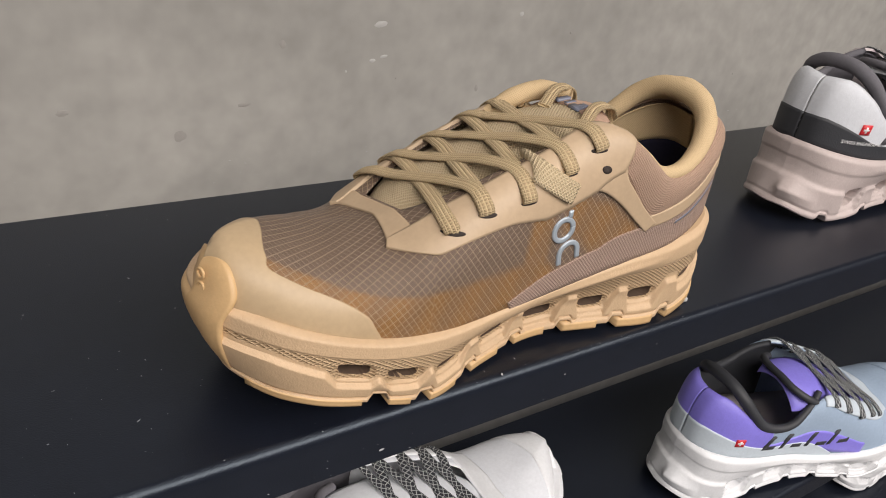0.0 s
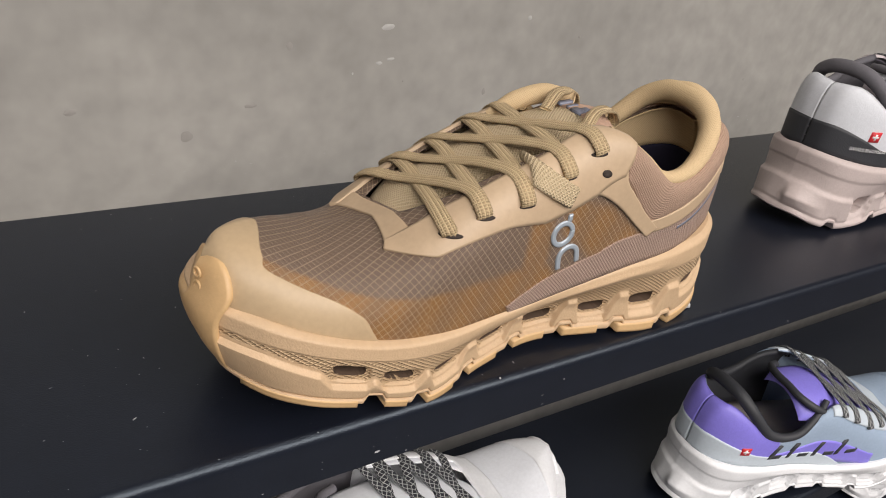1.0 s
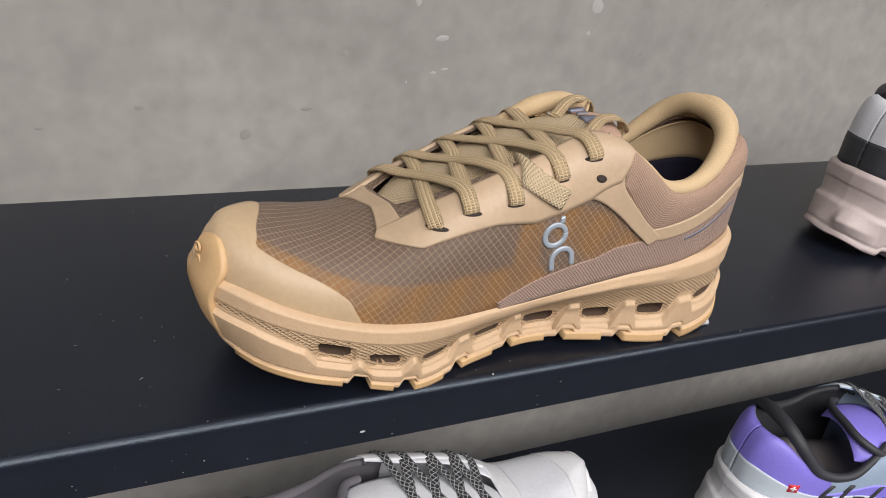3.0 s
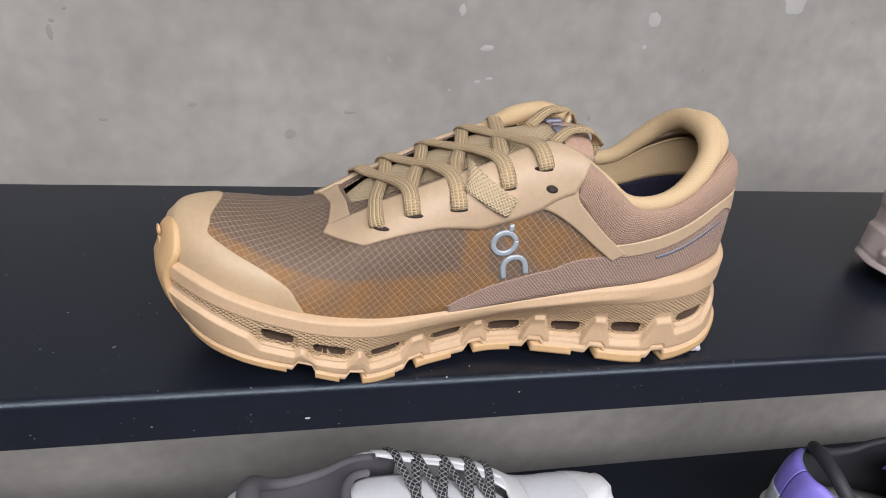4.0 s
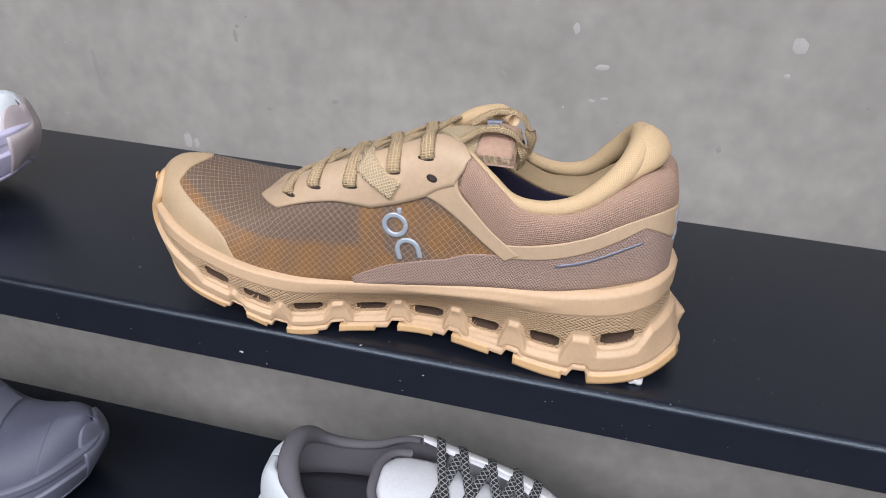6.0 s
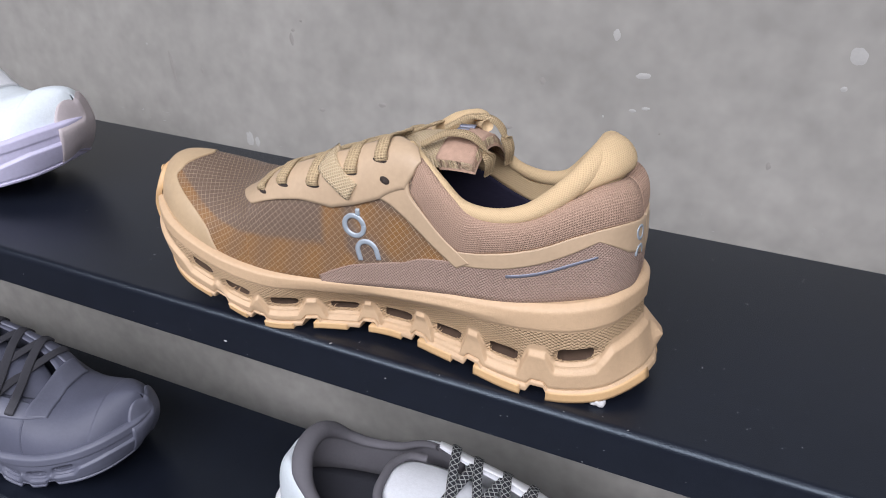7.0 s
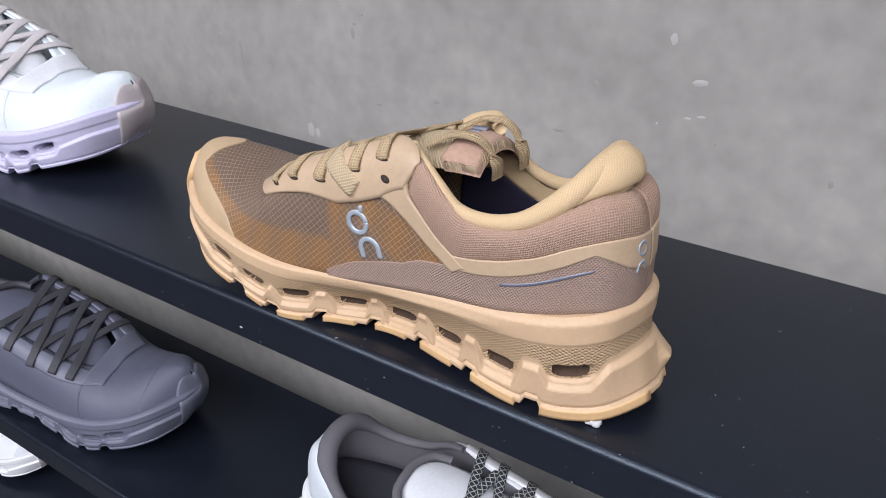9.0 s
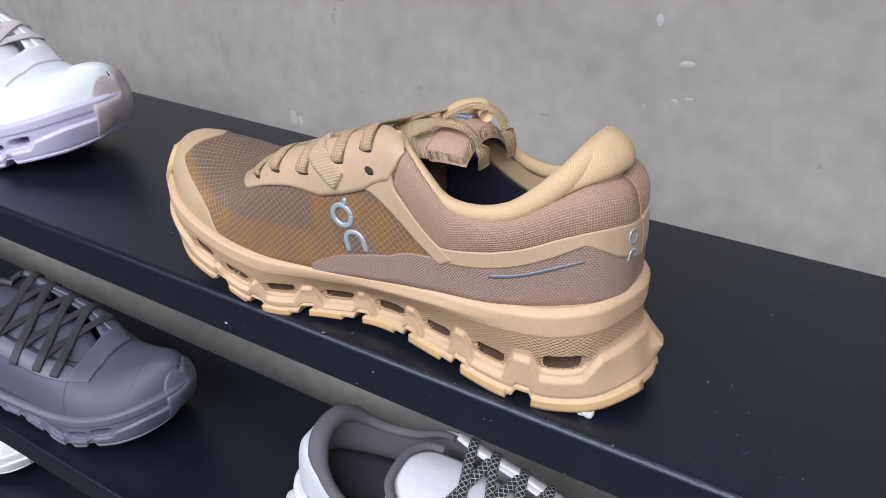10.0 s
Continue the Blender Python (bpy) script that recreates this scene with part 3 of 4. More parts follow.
    for x0, x1, y0, y1 in ((112, 108, 2, 9), (108, 104, 4, 8), (112, 104, -8, -5), (111, 105, -2, 0)):
        q = np.stack([x0 + (x1 - x0) * w, y0 + (y1 - y0) * v, np.interp(x0 + (x1 - x0) * w, [104, 112], [110.6, 109.9]) + 0.1], -1)
        part("print_bar", sheet("print_bar", q, np.zeros_like(q) + (0.0, 0, 1.0), 0.9, flip=True), M["stripe"], tongue, "plain grey print mark")
    rim = [(136, -29, 97), (122, -27, 105), (108, -22, 110), (99, -10, 111)]
    part("tongue_edge", tube("tongue_edge", rim, [3, 5, 5, 3], 14, 40), M["knit"], tongue, "padded knit tongue edge")
    for i in range(4):
        for x, y in ((i, i + 1), (i + 1, i)):
            lace(shoe, EYELETS[x], EYELETS[y], 0.0 if x < y else 1.2)
    # lace ends tucked over the tongue tip into the shoe
    for off, drop in ((16, 0.0), (-12, 4.0)):
        pts = [(120, off + 6, 108), (108, off, 114), (97, off - 2, 113), (90, off - 6, 103 - drop), (92, off - 12, 92 - drop)]
        part("lace_end", tube("lace_end", pts, 3.2, 14, 60, 0.25, up=(0.3, 0.2, 0.9)), M["lace"], shoe, "loose tan lace end")
    guard = bumper(shoe)
    c, n = skin(0.988, 0.30, 1), skin_normal(0.988, 0.30, 1)
    e1 = np.cross(n, (0, 0, 1))
    e1 /= np.linalg.norm(e1)
    for dz, lo, hi in ((3.2, 0, 2 * np.pi), (-2.6, -0.3, np.pi + 0.3)):
        q = np.linspace(lo, hi, 14)
        pts = [c + n * 3.9 + e1 * 1.9 * math.cos(w) + np.array((0, 0, dz + 1.9 * math.sin(w))) for w in q]
        part("embossed_print", tube("embossed_print", pts, 0.55, 8, 40), M["rubber"], guard)
    return shoe


def lace(shoe, near, far, lift):
    """One crossing from an eyelet of the inner side over the tongue to one of the outer side."""
    p0, n0 = skin(*near, 1), skin_normal(*near, 1)
    p1, n1 = skin(*far, -1), skin_normal(*far, -1)
    up = np.array([0.3, 0, 0.95])
    e0, e1 = skin(near[0], 0.93, 1), skin(far[0], 0.93, -1)
    mid = (e0 + e1) / 2
    mid[2] = (e0[2] + e1[2]) / 2 + 1.5 + lift
    pts = [p0 - n0 * 1.5, p0 + n0 * 2.4, p0 * 0.35 + e0 * 0.65 + n0 * 2.6 + up * (0.6 + lift), e0 * 0.55 + mid * 0.45 + up * 1.6, mid,
           e1 * 0.55 + mid * 0.45 + up * 1.6, p1 * 0.35 + e1 * 0.65 + n1 * 2.6 + up * (0.6 + lift), p1 + n1 * 2.4, p1 - n1 * 1.5]
    ups = [n0, n0, n0 * 0.6 + up * 0.5, n0 * 0.25 + up, up, n1 * 0.25 + up, n1 * 0.6 + up * 0.5, n1, n1]
    part("lace", tube("lace", pts, 3.5, 16, 80, 0.22, up=ups), M["lace"], shoe, "flat braided tan lace")


def bumper(shoe):
    """Rubber guard that wraps up the front of the toe."""
    k = 34
    v = np.linspace(0, 1, k)
    wide = 0.048 * np.sqrt(np.maximum(0.0, 1 - np.maximum(0.0, (v - 0.55) / 0.455) ** 3)) + 0.006
    halves = []
    for side in (1, -1):
        a = 1 - np.linspace(1, 0.02, 13)[:, None] * wide[None]
        sk = lambda t, h: skin(a, t + 0 * a, side) + skin_normal(a, t + 0 * a, side) * h
        stops = np.stack([sole(a, 0 * a, side, 1.2), sole(a, 0.35 + 0 * a, side, 1.8), sole(a, 0.78 + 0 * a, side, 1.6), sk(0.22, 2.6), sk(0.50, 1.8), sk(0.66, 0.6)])
        q = np.empty(a.shape + (3,))
        for j in range(k):
            q[:, j] = spline([0, 0.22, 0.46, 0.68, 0.86, 1.0], stops[:, :, j].reshape(6, -1), np.array([v[j]])).reshape(-1, 3)
        nn = skin_normal(a, 0.15 + 0 * a, side)
        halves.append((q, nn) if side > 0 else (q[::-1], nn[::-1]))
    g, n = (np.concatenate([halves[0][i], halves[1][i]]) for i in (0, 1))
    g, n = g[::-1], n[::-1]
    n = n / np.linalg.norm(n, axis=-1, keepdims=True)
    return part("toe_bumper", sheet("toe_bumper", g, n * (1 - 0.75 * np.linspace(0, 1, k)[None, :, None] ** 4), 1.5, flip=False, back=2.0), M["rubber"], shoe, "tan rubber toe bumper")


# ---- the place ----


def slab(name, x0, x1, y0, y1, z0, z1, material, label, category, bevel=0.0, kind="structure"):
    bm = bmesh.new()
    bmesh.ops.create_cube(bm, size=1, matrix=Matrix.LocRotScale(((x0 + x1) / 2, (y0 + y1) / 2, (z0 + z1) / 2), None, (x1 - x0, y1 - y0, z1 - z0)))
    if bevel:
        bmesh.ops.bevel(bm, geom=[e for e in bm.edges if abs(e.verts[0].co.x - e.verts[1].co.x) > 0.1], offset=bevel, segments=4, affect="EDGES", profile=0.5)
    ob = new(name, from_bm(name, bm, bevel > 0))
    ob.data.materials.append(material)
    return tagged(ob, label, category, "", kind)


WALL, BACK = 0.308, 0.225  # the wall's face and the rear edge of the shelves

slab("wall_north", -2.6, 2.6, WALL, 0.42, 0, 2.8, M["concrete"], "bare grey concrete wall with pits and stains", "wall")
slab("floor", -2.6, 2.6, -4.0, WALL, -0.1, 0, M["floor"], "dark grey shop floor", "floor")
slab("ceiling", -2.6, 2.6, -4.0, 0.42, 2.8, 2.9, M["paint"], "dark shop ceiling", "ceiling")
slab("wall_south", -2.6, 2.6, -4.1, -4.0, 0, 2.8, M["paint"], "plain dark shop wall", "wall")
slab("wall_west", -2.7, -2.6, -4.1, 0.4, 0, 2.8, M["paint"], "plain dark shop wall", "wall")
slab("wall_east", 2.6, 2.7, -4.1, 0.4, 0, 2.8, M["paint"], "plain dark shop wall", "wall")


def wall_shelf(z, y, label):
    """Folded sheet steel: a deck that rolls over into a front lip."""
    ob = tagged(new("wall_shelf"), label, "shelf", "wall shelves")
    r, n = 0.0045, 8
    prof = [(BACK, z), (y + r, z)] + [(y + r - r * math.sin(q), z - r + r * math.cos(q)) for q in np.linspace(0, np.pi / 2, n)[1:]]

    def extrude(name, pts, label=""):
        xs = (-2.0, 2.0)
        v = [(x, *p) for x in xs for p in pts]
        k = len(pts)
        f = [(i, (i + 1) % k, k + (i + 1) % k, k + i) for i in range(k)] + [tuple(range(k))[::-1], tuple(range(k, 2 * k))]
        me = mesh_of(name, v, f, smooth=False)
        me.polygons.foreach_set("use_smooth", [True] * k + [False] * 2)
        me.set_sharp_from_angle(angle=radians(35))
        part(name, me, M["shelf"], ob, label)
    extrude("deck", prof + [(y, z - 0.008), (y + 0.002, z - 0.008), (y + 0.002, z - 0.004), (y + 0.005, z - 0.002), (BACK, z - 0.002)])
    extrude("front_lip", [(y, z - 0.008), (y, z - 0.0255), (y + 0.002, z - 0.0275), (y + 0.02, z - 0.0275), (y + 0.02, z - 0.0255), (y + 0.002, z - 0.0245), (y + 0.002, z - 0.008)])
    for x in (-1.9, 1.9):
        bm = bmesh.new()
        bmesh.ops.create_cube(bm, size=1, matrix=Matrix.LocRotScale((x, (BACK + WALL) / 2 - 0.02, z - 0.014), None, (0.03, WALL - BACK + 0.04, 0.024)))
        part("bracket", from_bm("bracket", bm), M["shelf"], ob)
    return ob


for z, y in ((1.0, 0.004), (0.70, 0.026), (0.40, 0.026)):
    wall_shelf(z, y, "black powder-coated steel wall shelf with a folded front lip")

shoe = build_main_shoe()
shoe.matrix_world = pose(0.155, 0.0525, 1.0025, 0, 0, 180)


def lump(name, seed, size):
    bm = bmesh.new()
    bmesh.ops.create_icosphere(bm, subdivisions=3, radius=1)
    for v in bm.verts:
        v.co *= 1 + 0.35 * noise.noise(v.co * 1.7 + Vector((seed, 2 * seed, 0)))
    bmesh.ops.transform(bm, verts=bm.verts, matrix=Matrix.Diagonal((*size, 1)))
    return from_bm(name, bm, True)


# putty that carries the shoe clear of the shelf, and the bits squeezed out at its edge
for x, y in ((0.20, -0.01), (0.05, 0.0)):
    dot = new("putty_dot", lump("putty_dot", x * 50, (0.012, 0.012, 0.0055)))
    dot.data.materials.append(M["putty"])
    dot.location = (0.155 - x, 0.0525 - y, 1.003)
    tagged(dot, "lump of white putty between shoe and shelf", "putty", "putty dots")
for x, y, z, r in ((0.262, 0.038, 0.0150, 0.0030), (0.256, 0.040, 0.0122, 0.0022), (0.020, 0.034, -0.0005, 0.0030)):
    bit = part("putty_bit", lump("putty_bit", x * 70, (r * 1.3, r, r * 0.8)), M["putty"], shoe, "squeezed-out white putty")
    bit.location = (x, y, z)

# ---- the other shoes on the shelves ----
ROUND_HOLES = [(0.76, 0.50, 8, 4.5), (0.66, 0.46, 8, 5), (0.55, 0.48, 8, 5.5), (0.45, 0.48, 8, 6), (0.35, 0.42, 8, 6.5), (0.22, 0.36, 9, 7)]
NECK = [0.61, 0.50, 0.40, 0.285, 0.13]
SOLE_PLAIN = midsole_mesh("midsole", knurl=False, depth=14, na=260, nv=46)
SOLE_DEEP = midsole_mesh("midsole", ROUND_HOLES, NECK, knurl=False, depth=12, na=260, nv=46)


def bars(shoe, x0, z0, side, marks, material, slope=0.0, lean=0.25, thick=1.6):
    """Plain bars standing for print: marks are (offset, width, height) in mm, run from x0 towards the toe."""
    for off, w, h in marks:
        u, v = np.meshgrid(np.linspace(0, w, 4), np.linspace(0, h, 4), indexing="ij")
        decal("print_bar", x0 + off + u + v * lean, z0 + v + (off + u) * slope, side, thick, material, shoe, "plain print mark")


def word(shoe, text, x0, z0, size, side, material, slope=0.0, thick=1.7):
    """Small raised lettering that follows the side of the shoe."""
    cu = bpy.data.curves.new("lettering", "FONT")
    cu.body, cu.size, cu.resolution_u = text, size, 2
    ob = bpy.data.objects.new("lettering", cu)
    scene.collection.objects.link(ob)
    me = bpy.data.meshes.new_from_object(ob.evaluated_get(bpy.context.evaluated_depsgraph_get()))
    bpy.data.objects.remove(ob)
    co = np.empty(len(me.vertices) * 3)
    me.vertices.foreach_get("co", co)
    co = co.reshape(-1, 3)
    a, t = lay(x0 + co[:, 0], z0 + co[:, 1] + co[:, 0] * slope, side)
    p = skin(a, t, side) + skin_normal(a, t, side) * thick
    me.vertices.foreach_set("co", (p / 1000).ravel())
    part("lettering", me, material, shoe, "small white lettering")


def flag(shoe, x, z, side, size=7.5):
    u, v = np.meshgrid(np.linspace(0, size, 4), np.linspace(0, size, 4), indexing="ij")
    label = decal("red_label", x + u, z + v, side, 1.8, M["red"], shoe, "small red square label")
    for w, h in ((0.62, 0.2), (0.2, 0.62)):
        u, v = np.meshgrid(np.linspace(-w / 2, w / 2, 3) * size, np.linspace(-h / 2, h / 2, 3) * size, indexing="ij")
        decal("white_cross", x + size / 2 + u, z + size / 2 + v, side, 2.0, M["white_print"], label, "white cross")


def other_shoe(label, m, c, sole_mesh, scale=(1, 1, 1), tuck=False):
    """A laced running shoe in the colours c, resting at the pose m."""
    shoe = tagged(new("running_shoe"), label, "shoe", "shoes on display")
    over("vamp", lambda t: 0.70 + 0 * t, lambda t: 0.985 + 0 * t, 0.3, c["upper"], shoe, m=50, k=24)
    over("toe_overlay", lambda t: 0.86 + 0.03 * t, lambda t: 0.998 + 0 * t, 0.9, c["toe"], shoe, m=20, k=24)
    over("throat_tab", lambda t: 0.70 + 0 * t, lambda t: 0.755 + 0 * t, 1.6, c["trim"], shoe, m=10, k=16, t0=0.66)
    for side in (1, -1):
        panel("quarter", [(0.001, 0), (0.705, 0)], [(0.001, 1), (0.705, 1)], side, 0.3, c["upper"], shoe, m=90, k=24)
        panel("heel_counter", [(0.001, 0.0), (0.12, 0.0), (0.27, 0.0)], [(0.001, 0.98), (0.12, 0.99), (0.20, 0.97), (0.25, 0.90)], side, 1.0, c["heel"], shoe, m=50, k=14, crisp=True)
        if c.get("band"):
            panel("foxing_band", [(0.001, 0.0), (0.20, 0.0), (0.48, 0.0)], [(0.001, 0.24), (0.10, 0.22), (0.30, 0.14), (0.50, 0.01)], side, 1.5, c["band"], shoe, m=60, k=8)
        panel("lace_facing", [(0.745, 0.66), (0.66, 0.58), (0.56, 0.55), (0.46, 0.6), (0.40, 0.70)], [(0.738, 0.82), (0.66, 0.93), (0.56, 0.93), (0.46, 0.98), (0.40, 0.99)], side, 1.5, c["trim"], shoe, m=70, k=12)
        a, t = np.meshgrid(np.linspace(0.001, 0.46, 30), np.linspace(0.0, 0.97, 10), indexing="ij")
        q, n = skin(a, t, side), skin_normal(a, t, side)
        part("lining", sheet("lining", q - n * 2.6, -n, 0.3, flip=side < 0), c["lining"], shoe)
    foam = part("midsole", sole_mesh.copy(), c["foam"], shoe)
    roll = ROLL
    rad = [2.6, 2.8, 3.0, 3.4, 3.8, 4.2, 4.6, 5.0, 5.2, 5.2]
    if c.get("tall"):
        roll = [(x, y, z + max(0, (44 - x)) * 0.45) for x, y, z in roll]
        rad = [r + (2.0 if i > 6 else 0) for i, r in enumerate(rad)]
    far = [(x, 9 - y * 0.94, z - min(9, max(0, (x - 38) * 0.35))) for x, y, z in roll[-2::-1]]
    part("collar_lining", tube("collar_lining", roll + far, rad + rad[-2::-1], 14, 100), c["lining"], shoe)
    a = np.linspace(0.02, 0.62, 40)
    b1, b2 = spline(*table(FEATHER, 1), a), spline(*table(FEATHER, -1), a)
    w = np.linspace(0.02, 0.98, 7)[None, :, None]
    g = b1[:, None] * (1 - w) + b2[:, None] * w
    g[..., 2] += 4
    part("insole", sheet("insole", g, np.zeros_like(g) + (0, 0, 1.0), 1.0, flip=True), c["insole"], shoe)
    s = np.linspace(0, 1, 40)
    ctr = spline(np.linspace(0, 1, 8), TONGUE, s)
    u = np.linspace(-1, 1, 19)
    g = np.empty((40, 19, 3))
    g[..., 0], g[..., 1] = ctr[:, :1] + 0 * u, -3 + ctr[:, 2:] * u
    g[..., 2] = ctr[:, 1:2] + 4 * u - 9 * np.abs(u) ** 2.2 * np.interp(s, [0, 1], [0.5, 1.2])[:, None]
    part("tongue", sheet("tongue", g, np.zeros_like(g) + (0.35, 0, 0.94), 0.0, back=5.0), c["tongue"], shoe)
    part("tongue_edge", tube("tongue_edge", [(112, 28, 105), (102, 24, 108), (95, 12, 110), (93.5, -3, 110), (95, -18, 107), (102, -27, 103), (112, -30, 98)], 3.2, 10, 40), c["lining"], shoe)
    keep = M["lace"]
    M["lace"] = c["lace"]
    for i in range(4):
        for x, y in ((i, i + 1), (i + 1, i)):
            lace(shoe, EYELETS[x], EYELETS[y], 0.0 if x < y else 1.2)
    M["lace"], rub = keep, M["rubber"]
    M["rubber"] = c["bumper"]
    bumper(shoe)
    M["rubber"] = rub
    shoe.matrix_world = m @ Matrix.Diagonal((*scale, 1))
    return shoe


def dotted(name, dark, pale):
    return weave(name, dark, pale, 3.2, 0.42, 0.7, 45, 0.6)


for key, colour, rough in (("white_knit", (0.72, 0.74, 0.78), 0.8), ("white_gloss", (0.78, 0.79, 0.81), 0.5), ("pink_foam", (0.52, 0.44, 0.42), 0.55), ("black_trim", (0.03, 0.032, 0.038), 0.6),
                           ("grey_lining", (0.13, 0.125, 0.14), 0.85), ("lavender", (0.25, 0.21, 0.74), 0.5), ("sky_knit", (0.31, 0.40, 0.52), 0.75), ("pale_blue", (0.55, 0.62, 0.68), 0.5),
                           ("charcoal", (0.10, 0.106, 0.15), 0.6), ("charcoal_foam", (0.13, 0.137, 0.185), 0.5), ("charcoal_trim", (0.055, 0.056, 0.07), 0.6), ("lilac_foam", (0.52, 0.50, 0.66), 0.5), ("mist", (0.66, 0.72, 0.76), 0.7),
                           ("rose_grey", (0.46, 0.41, 0.42), 0.6), ("red", (0.62, 0.02, 0.03), 0.5), ("white_print", (0.8, 0.8, 0.8), 0.5), ("paper", (0.55, 0.50, 0.47), 0.8), ("cream", (0.62, 0.58, 0.38), 0.6), ("ice", (0.62, 0.64, 0.68), 0.7)):
    M[key] = mat(key, colour, rough, bump=0.25, bump_scale=900, blotch=0.05)
M["dot_lace"] = dotted("black_dotted_cord", (0.02, 0.022, 0.03), (0.55, 0.57, 0.55))
M["white_lace"] = mat("grey_white_cord", (0.55, 0.52, 0.53), 0.7, bump=0.5)
M["dark_lace"] = mat("charcoal_cord", (0.045, 0.045, 0.055), 0.7, bump=0.5)

pink = other_shoe("white running shoe with a chunky pale pink sole", pose(0.299, 0.079, 1.003, 0, 0, 0),
                  dict(upper=M["rose_grey"], toe=M["rose_grey"], trim=M["rose_grey"], heel=M["ice"], band=M["black_trim"], lining=M["grey_lining"], foam=M["pink_foam"], insole=M["paper"], tongue=M["ice"], lace=M["dot_lace"], bumper=M["pink_foam"]), SOLE_DEEP, (1.0, 1.0, 0.97))
flag(pink, 38, 70, -1)
word(pink, "SWISS ENGINEERING", 28, 63, 3.6, -1, M["white_print"], -0.06, 2.0)
bars(pink, 62, 62, -1, [(0, 5, 18), (12, 9, 4), (24, 5, 19), (36, 9, 4)], M["grey_lining"], 0.0, 0.3)
lav = other_shoe("blue and lavender running shoe with a thick white sole", pose(0.306, 0.088, 0.702, 0, 0, -9),
                 dict(upper=M["sky_knit"], toe=M["sky_knit"], trim=M["pale_blue"], heel=M["lavender"], band=M["pale_blue"], lining=M["black_trim"], foam=M["white_gloss"], insole=M["paper"], tongue=M["lavender"], lace=M["dot_lace"], bumper=M["white_gloss"]), SOLE_DEEP, (1.13, 1.1, 1.08))
flag(lav, 40, 64, -1)
panel("side_stripe", [(0.26, 0.02), (0.62, 0.02)], [(0.26, 0.21), (0.45, 0.21), (0.62, 0.16)], -1, 1.2, M["lavender"], lav, "lavender side stripe", m=50, k=8)
bars(lav, 66, 58, -1, [(0, 12, 4), (0, 4, 15), (18, 4, 16), (30, 10, 4), (44, 4, 16), (56, 10, 4), (68, 4, 16), (80, 12, 4)], M["black_trim"], -0.05, 0.3)
white = other_shoe("white knit running shoe with dotted black laces", pose(-0.142, 0.10, 0.702, 0, 0, 5),
                   dict(upper=M["white_knit"], toe=M["white_gloss"], trim=M["white_gloss"], heel=M["mist"], lining=M["grey_lining"], foam=M["white_gloss"], insole=M["charcoal_trim"], tongue=M["white_knit"], lace=M["dot_lace"], bumper=M["white_gloss"], tall=True), SOLE_PLAIN, (1.18, 1.12, 0.94))
dark = other_shoe("charcoal grey running shoe with dark cord laces", pose(-0.617, 0.036, 0.702, 0, 0, 14),
                  dict(upper=M["charcoal"], toe=M["charcoal"], trim=M["charcoal_foam"], heel=M["charcoal"], lining=M["charcoal_trim"], foam=M["charcoal_foam"], insole=M["charcoal_trim"], tongue=M["charcoal"], lace=M["dark_lace"], bumper=M["charcoal_foam"]), SOLE_PLAIN, (1.15, 1.12, 1.12))
pale = other_shoe("white running shoe with a lilac sole and pale laces", pose(-0.563, 0.034, 1.002, 0, 0, 13),
                  dict(upper=M["mist"], toe=M["mist"], trim=M["white_knit"], heel=M["white_knit"], lining=M["white_knit"], foam=M["lilac_foam"], insole=M["paper"], tongue=M["white_knit"], lace=M["white_lace"], bumper=M["rose_grey"]), SOLE_PLAIN)
for label, m in (("white knit running shoe on the lowest shelf", pose(0.885, 0.13, 0.402, 0, 0, 0)), ("pale running shoe on the lowest shelf", pose(-0.985, 0.15, 0.402, 0, 0, 0))):
    other_shoe(label, m, dict(upper=M["white_knit"], toe=M["ice"], trim=M["white_gloss"], heel=M["white_knit"], lining=M["ice"], foam=M["white_gloss"], insole=M["paper"], tongue=M["white_knit"], lace=M["white_lace"], bumper=M["rose_grey"]), SOLE_PLAIN)

# ---- wear: chips and stains of the wall, lint on the shelf ----
wall = bpy.data.objects["wall_north"]
rng = random.Random(4)


def blot(name, x, z, w, h, material, turn=0.0):
    """A thin ragged flake on the wall's face."""
    n = 22
    ring = [(1 + 0.32 * noise.noise(Vector((math.cos(q) * 1.6 + x * 90, math.sin(q) * 1.6 + z * 90, 0)))) for q in np.linspace(0, 2 * np.pi, n, endpoint=False)]
    pts = [(w * r * math.cos(q), h * r * math.sin(q)) for r, q in zip(ring, np.linspace(0, 2 * np.pi, n, endpoint=False))]
    c, d = math.cos(turn), math.sin(turn)
    v = [(x, WALL - 0.00015, z)] + [(x + (a * c - b * d) * f, y, z + (a * d + b * c) * f) for f, y in ((0.8, WALL - 0.00015), (1.0, WALL + 0.00002)) for a, b in pts]
    f = [(0, 1 + (i + 1) % n, 1 + i) for i in range(n)] + [(1 + i, 1 + (i + 1) % n, 1 + n + (i + 1) % n, 1 + n + i) for i in range(n)]
    part(name, mesh_of(name, v, f), material, wall)


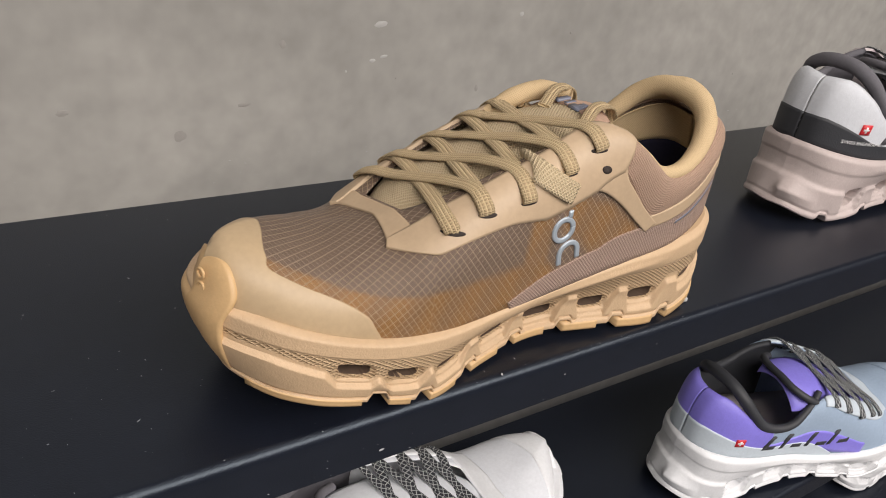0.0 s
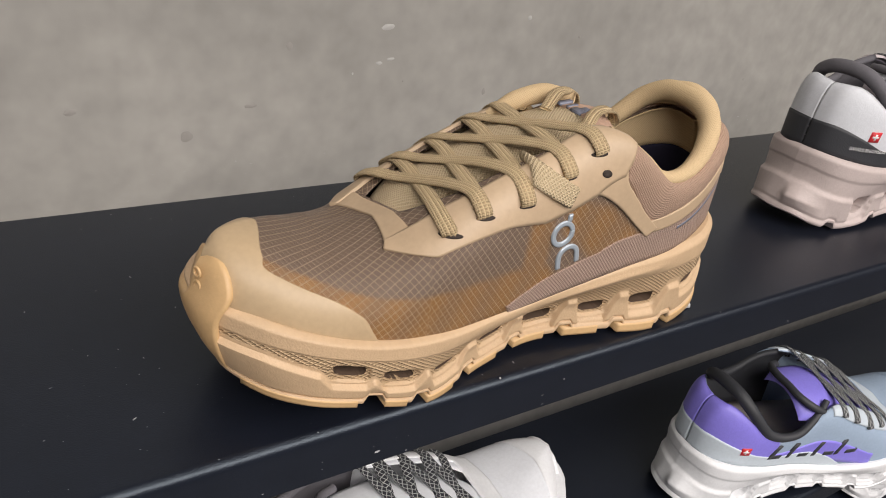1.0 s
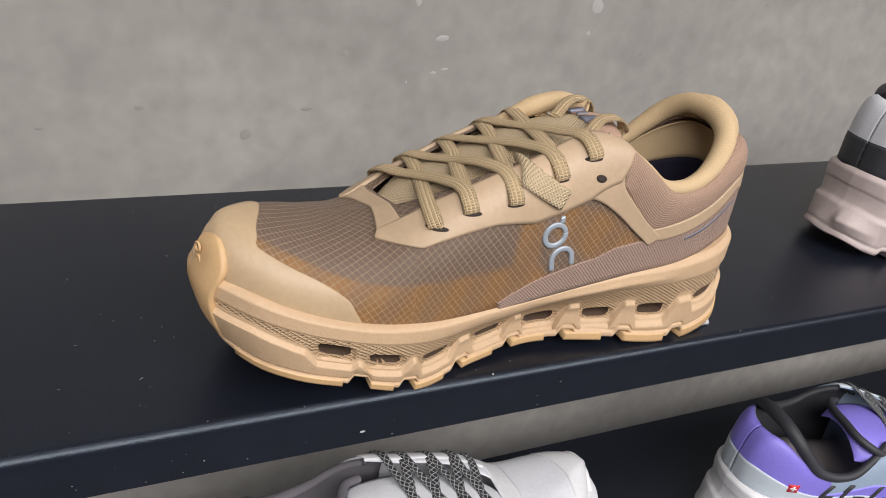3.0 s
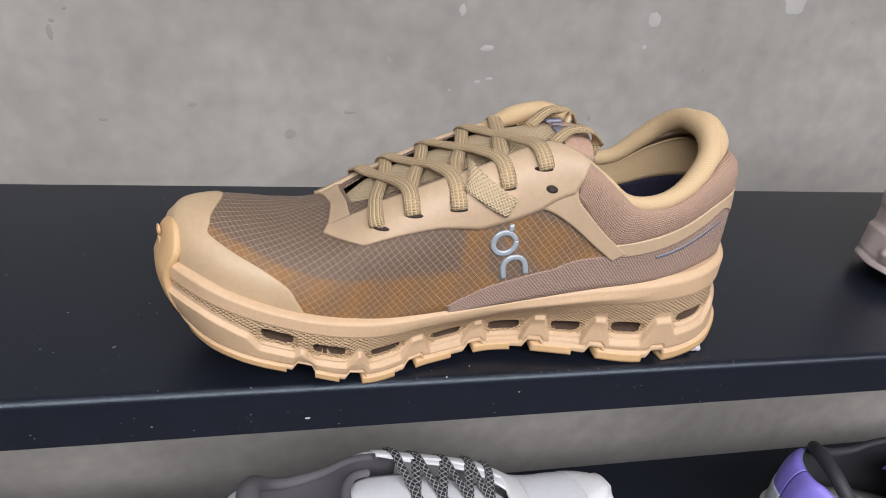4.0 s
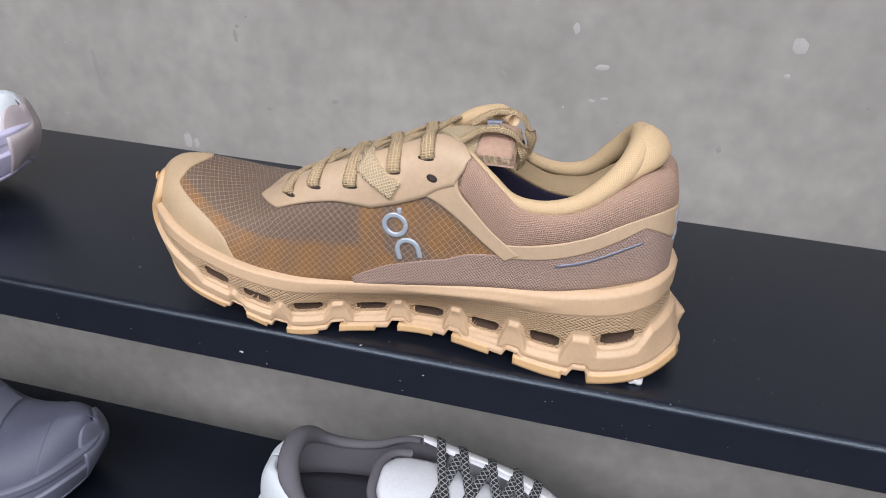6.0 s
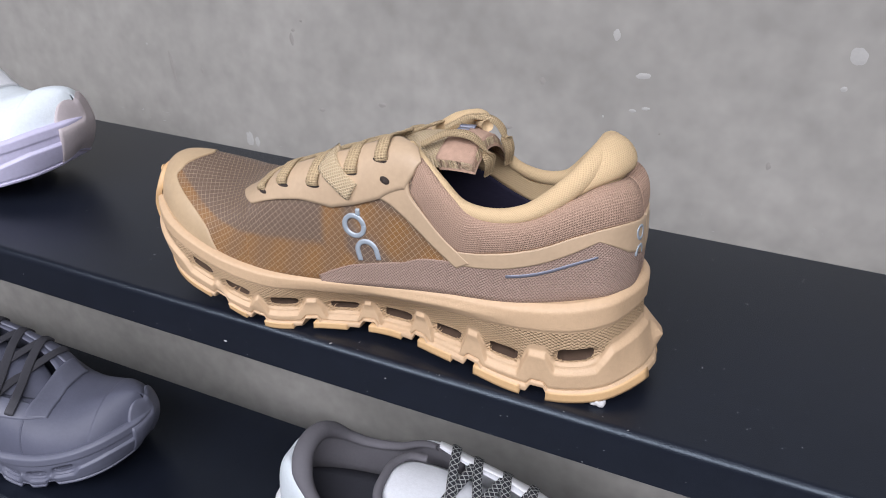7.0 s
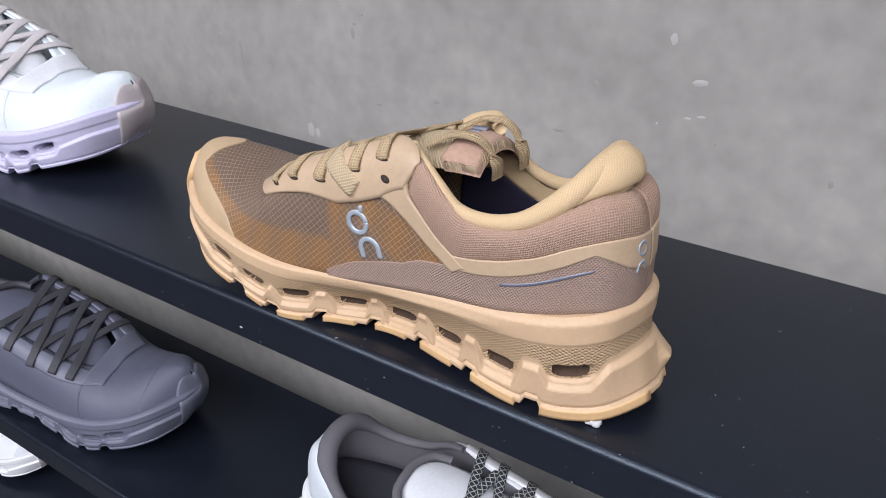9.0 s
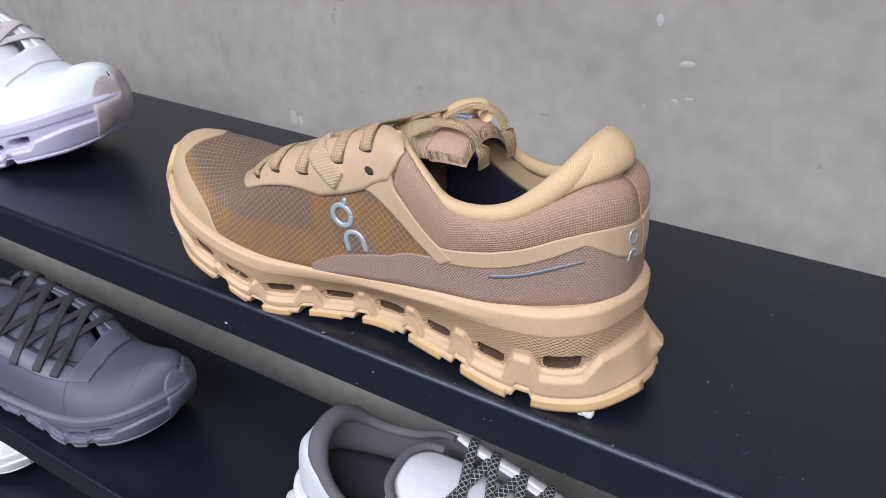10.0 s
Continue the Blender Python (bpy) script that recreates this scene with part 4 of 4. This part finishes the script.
for x, z, w, h in ((0.088, 1.085, 0.0058, 0.0024), (0.064, 1.113, 0.0028, 0.0042), (0.228, 1.116, 0.0058, 0.0062), (0.356, 1.141, 0.011, 0.012), (-0.29, 0.974, 0.0042, 0.0075),
                   (0.083, 1.057, 0.003, 0.0013), (0.224, 1.093, 0.0022, 0.002), (0.093, 1.060, 0.0035, 0.0012), (-0.281, 0.972, 0.003, 0.005)):
    blot("chip", x, z, w, h, M["chip"], 0.1)
for x, z, w, h in ((-0.229, 1.087, 0.002, 0.0017), (0.009, 1.071, 0.0024, 0.0032), (0.188, 1.030, 0.0018, 0.003), (-0.019, 1.028, 0.005, 0.0016), (-0.202, 1.016, 0.003, 0.0016), (-0.378, 1.036, 0.0022, 0.016),
                   (-0.138, 1.030, 0.004, 0.0022), (-0.065, 1.008, 0.0045, 0.004), (-0.231, 1.078, 0.002, 0.006), (-0.34, 1.036, 0.0016, 0.003)):
    blot("stain", x, z, w, h, M["smear"], 0.15)
for i in range(34):
    x, z = rng.uniform(-1.0, 0.9), rng.choice((rng.uniform(1.02, 1.35), rng.uniform(1.02, 1.2), rng.uniform(0.69, 0.95)))
    r = rng.uniform(0.0005, 0.0013)
    blot("stain" if i % 5 else "chip", x, z, r * rng.uniform(0.8, 2), r, M["smear"] if i % 5 else M["chip"], rng.uniform(0, 3))

verts, faces = [], []
for i in range(1500):
    x, y = rng.uniform(-0.75, 0.75), 0.285 * rng.random() ** 1.1
    r, q, k = 0.0002 * math.exp(rng.gauss(-0.3, 0.4)), rng.uniform(0, 6.3), 1 if rng.random() < 0.75 else rng.uniform(2, 5)
    z, b = 1.0003, len(verts)
    y = min(max(y, 0.006), 0.276)
    for u, w in ((-1, -0.6), (0.2, -1), (1, 0), (0.3, 0.9), (-0.8, 0.7)):
        verts.append((x + r * (u * k * math.cos(q) - w * math.sin(q)), y + r * (u * k * math.sin(q) + w * math.cos(q)), z))
    faces.append(tuple(range(b, b + 5)))
for i in range(160):
    x, z, b = rng.uniform(-0.6, 0.6), rng.uniform(0.978, 0.994), len(verts)
    r = 0.00012 * math.exp(rng.gauss(0, 0.5))
    for u, w in ((-1, -0.6), (0.2, -1), (1, 0), (0.3, 0.9), (-0.8, 0.7)):
        verts.append((x + r * u * 2, -0.0003, z + r * w))
    faces.append(tuple(range(b, b + 5)))
dust = new("dust", mesh_of("dust", verts, faces, smooth=False))
dust.data.materials.append(M["lint"])
tagged(dust, "pale dust and lint specks on the black shelf", "dust", kind="stuff")
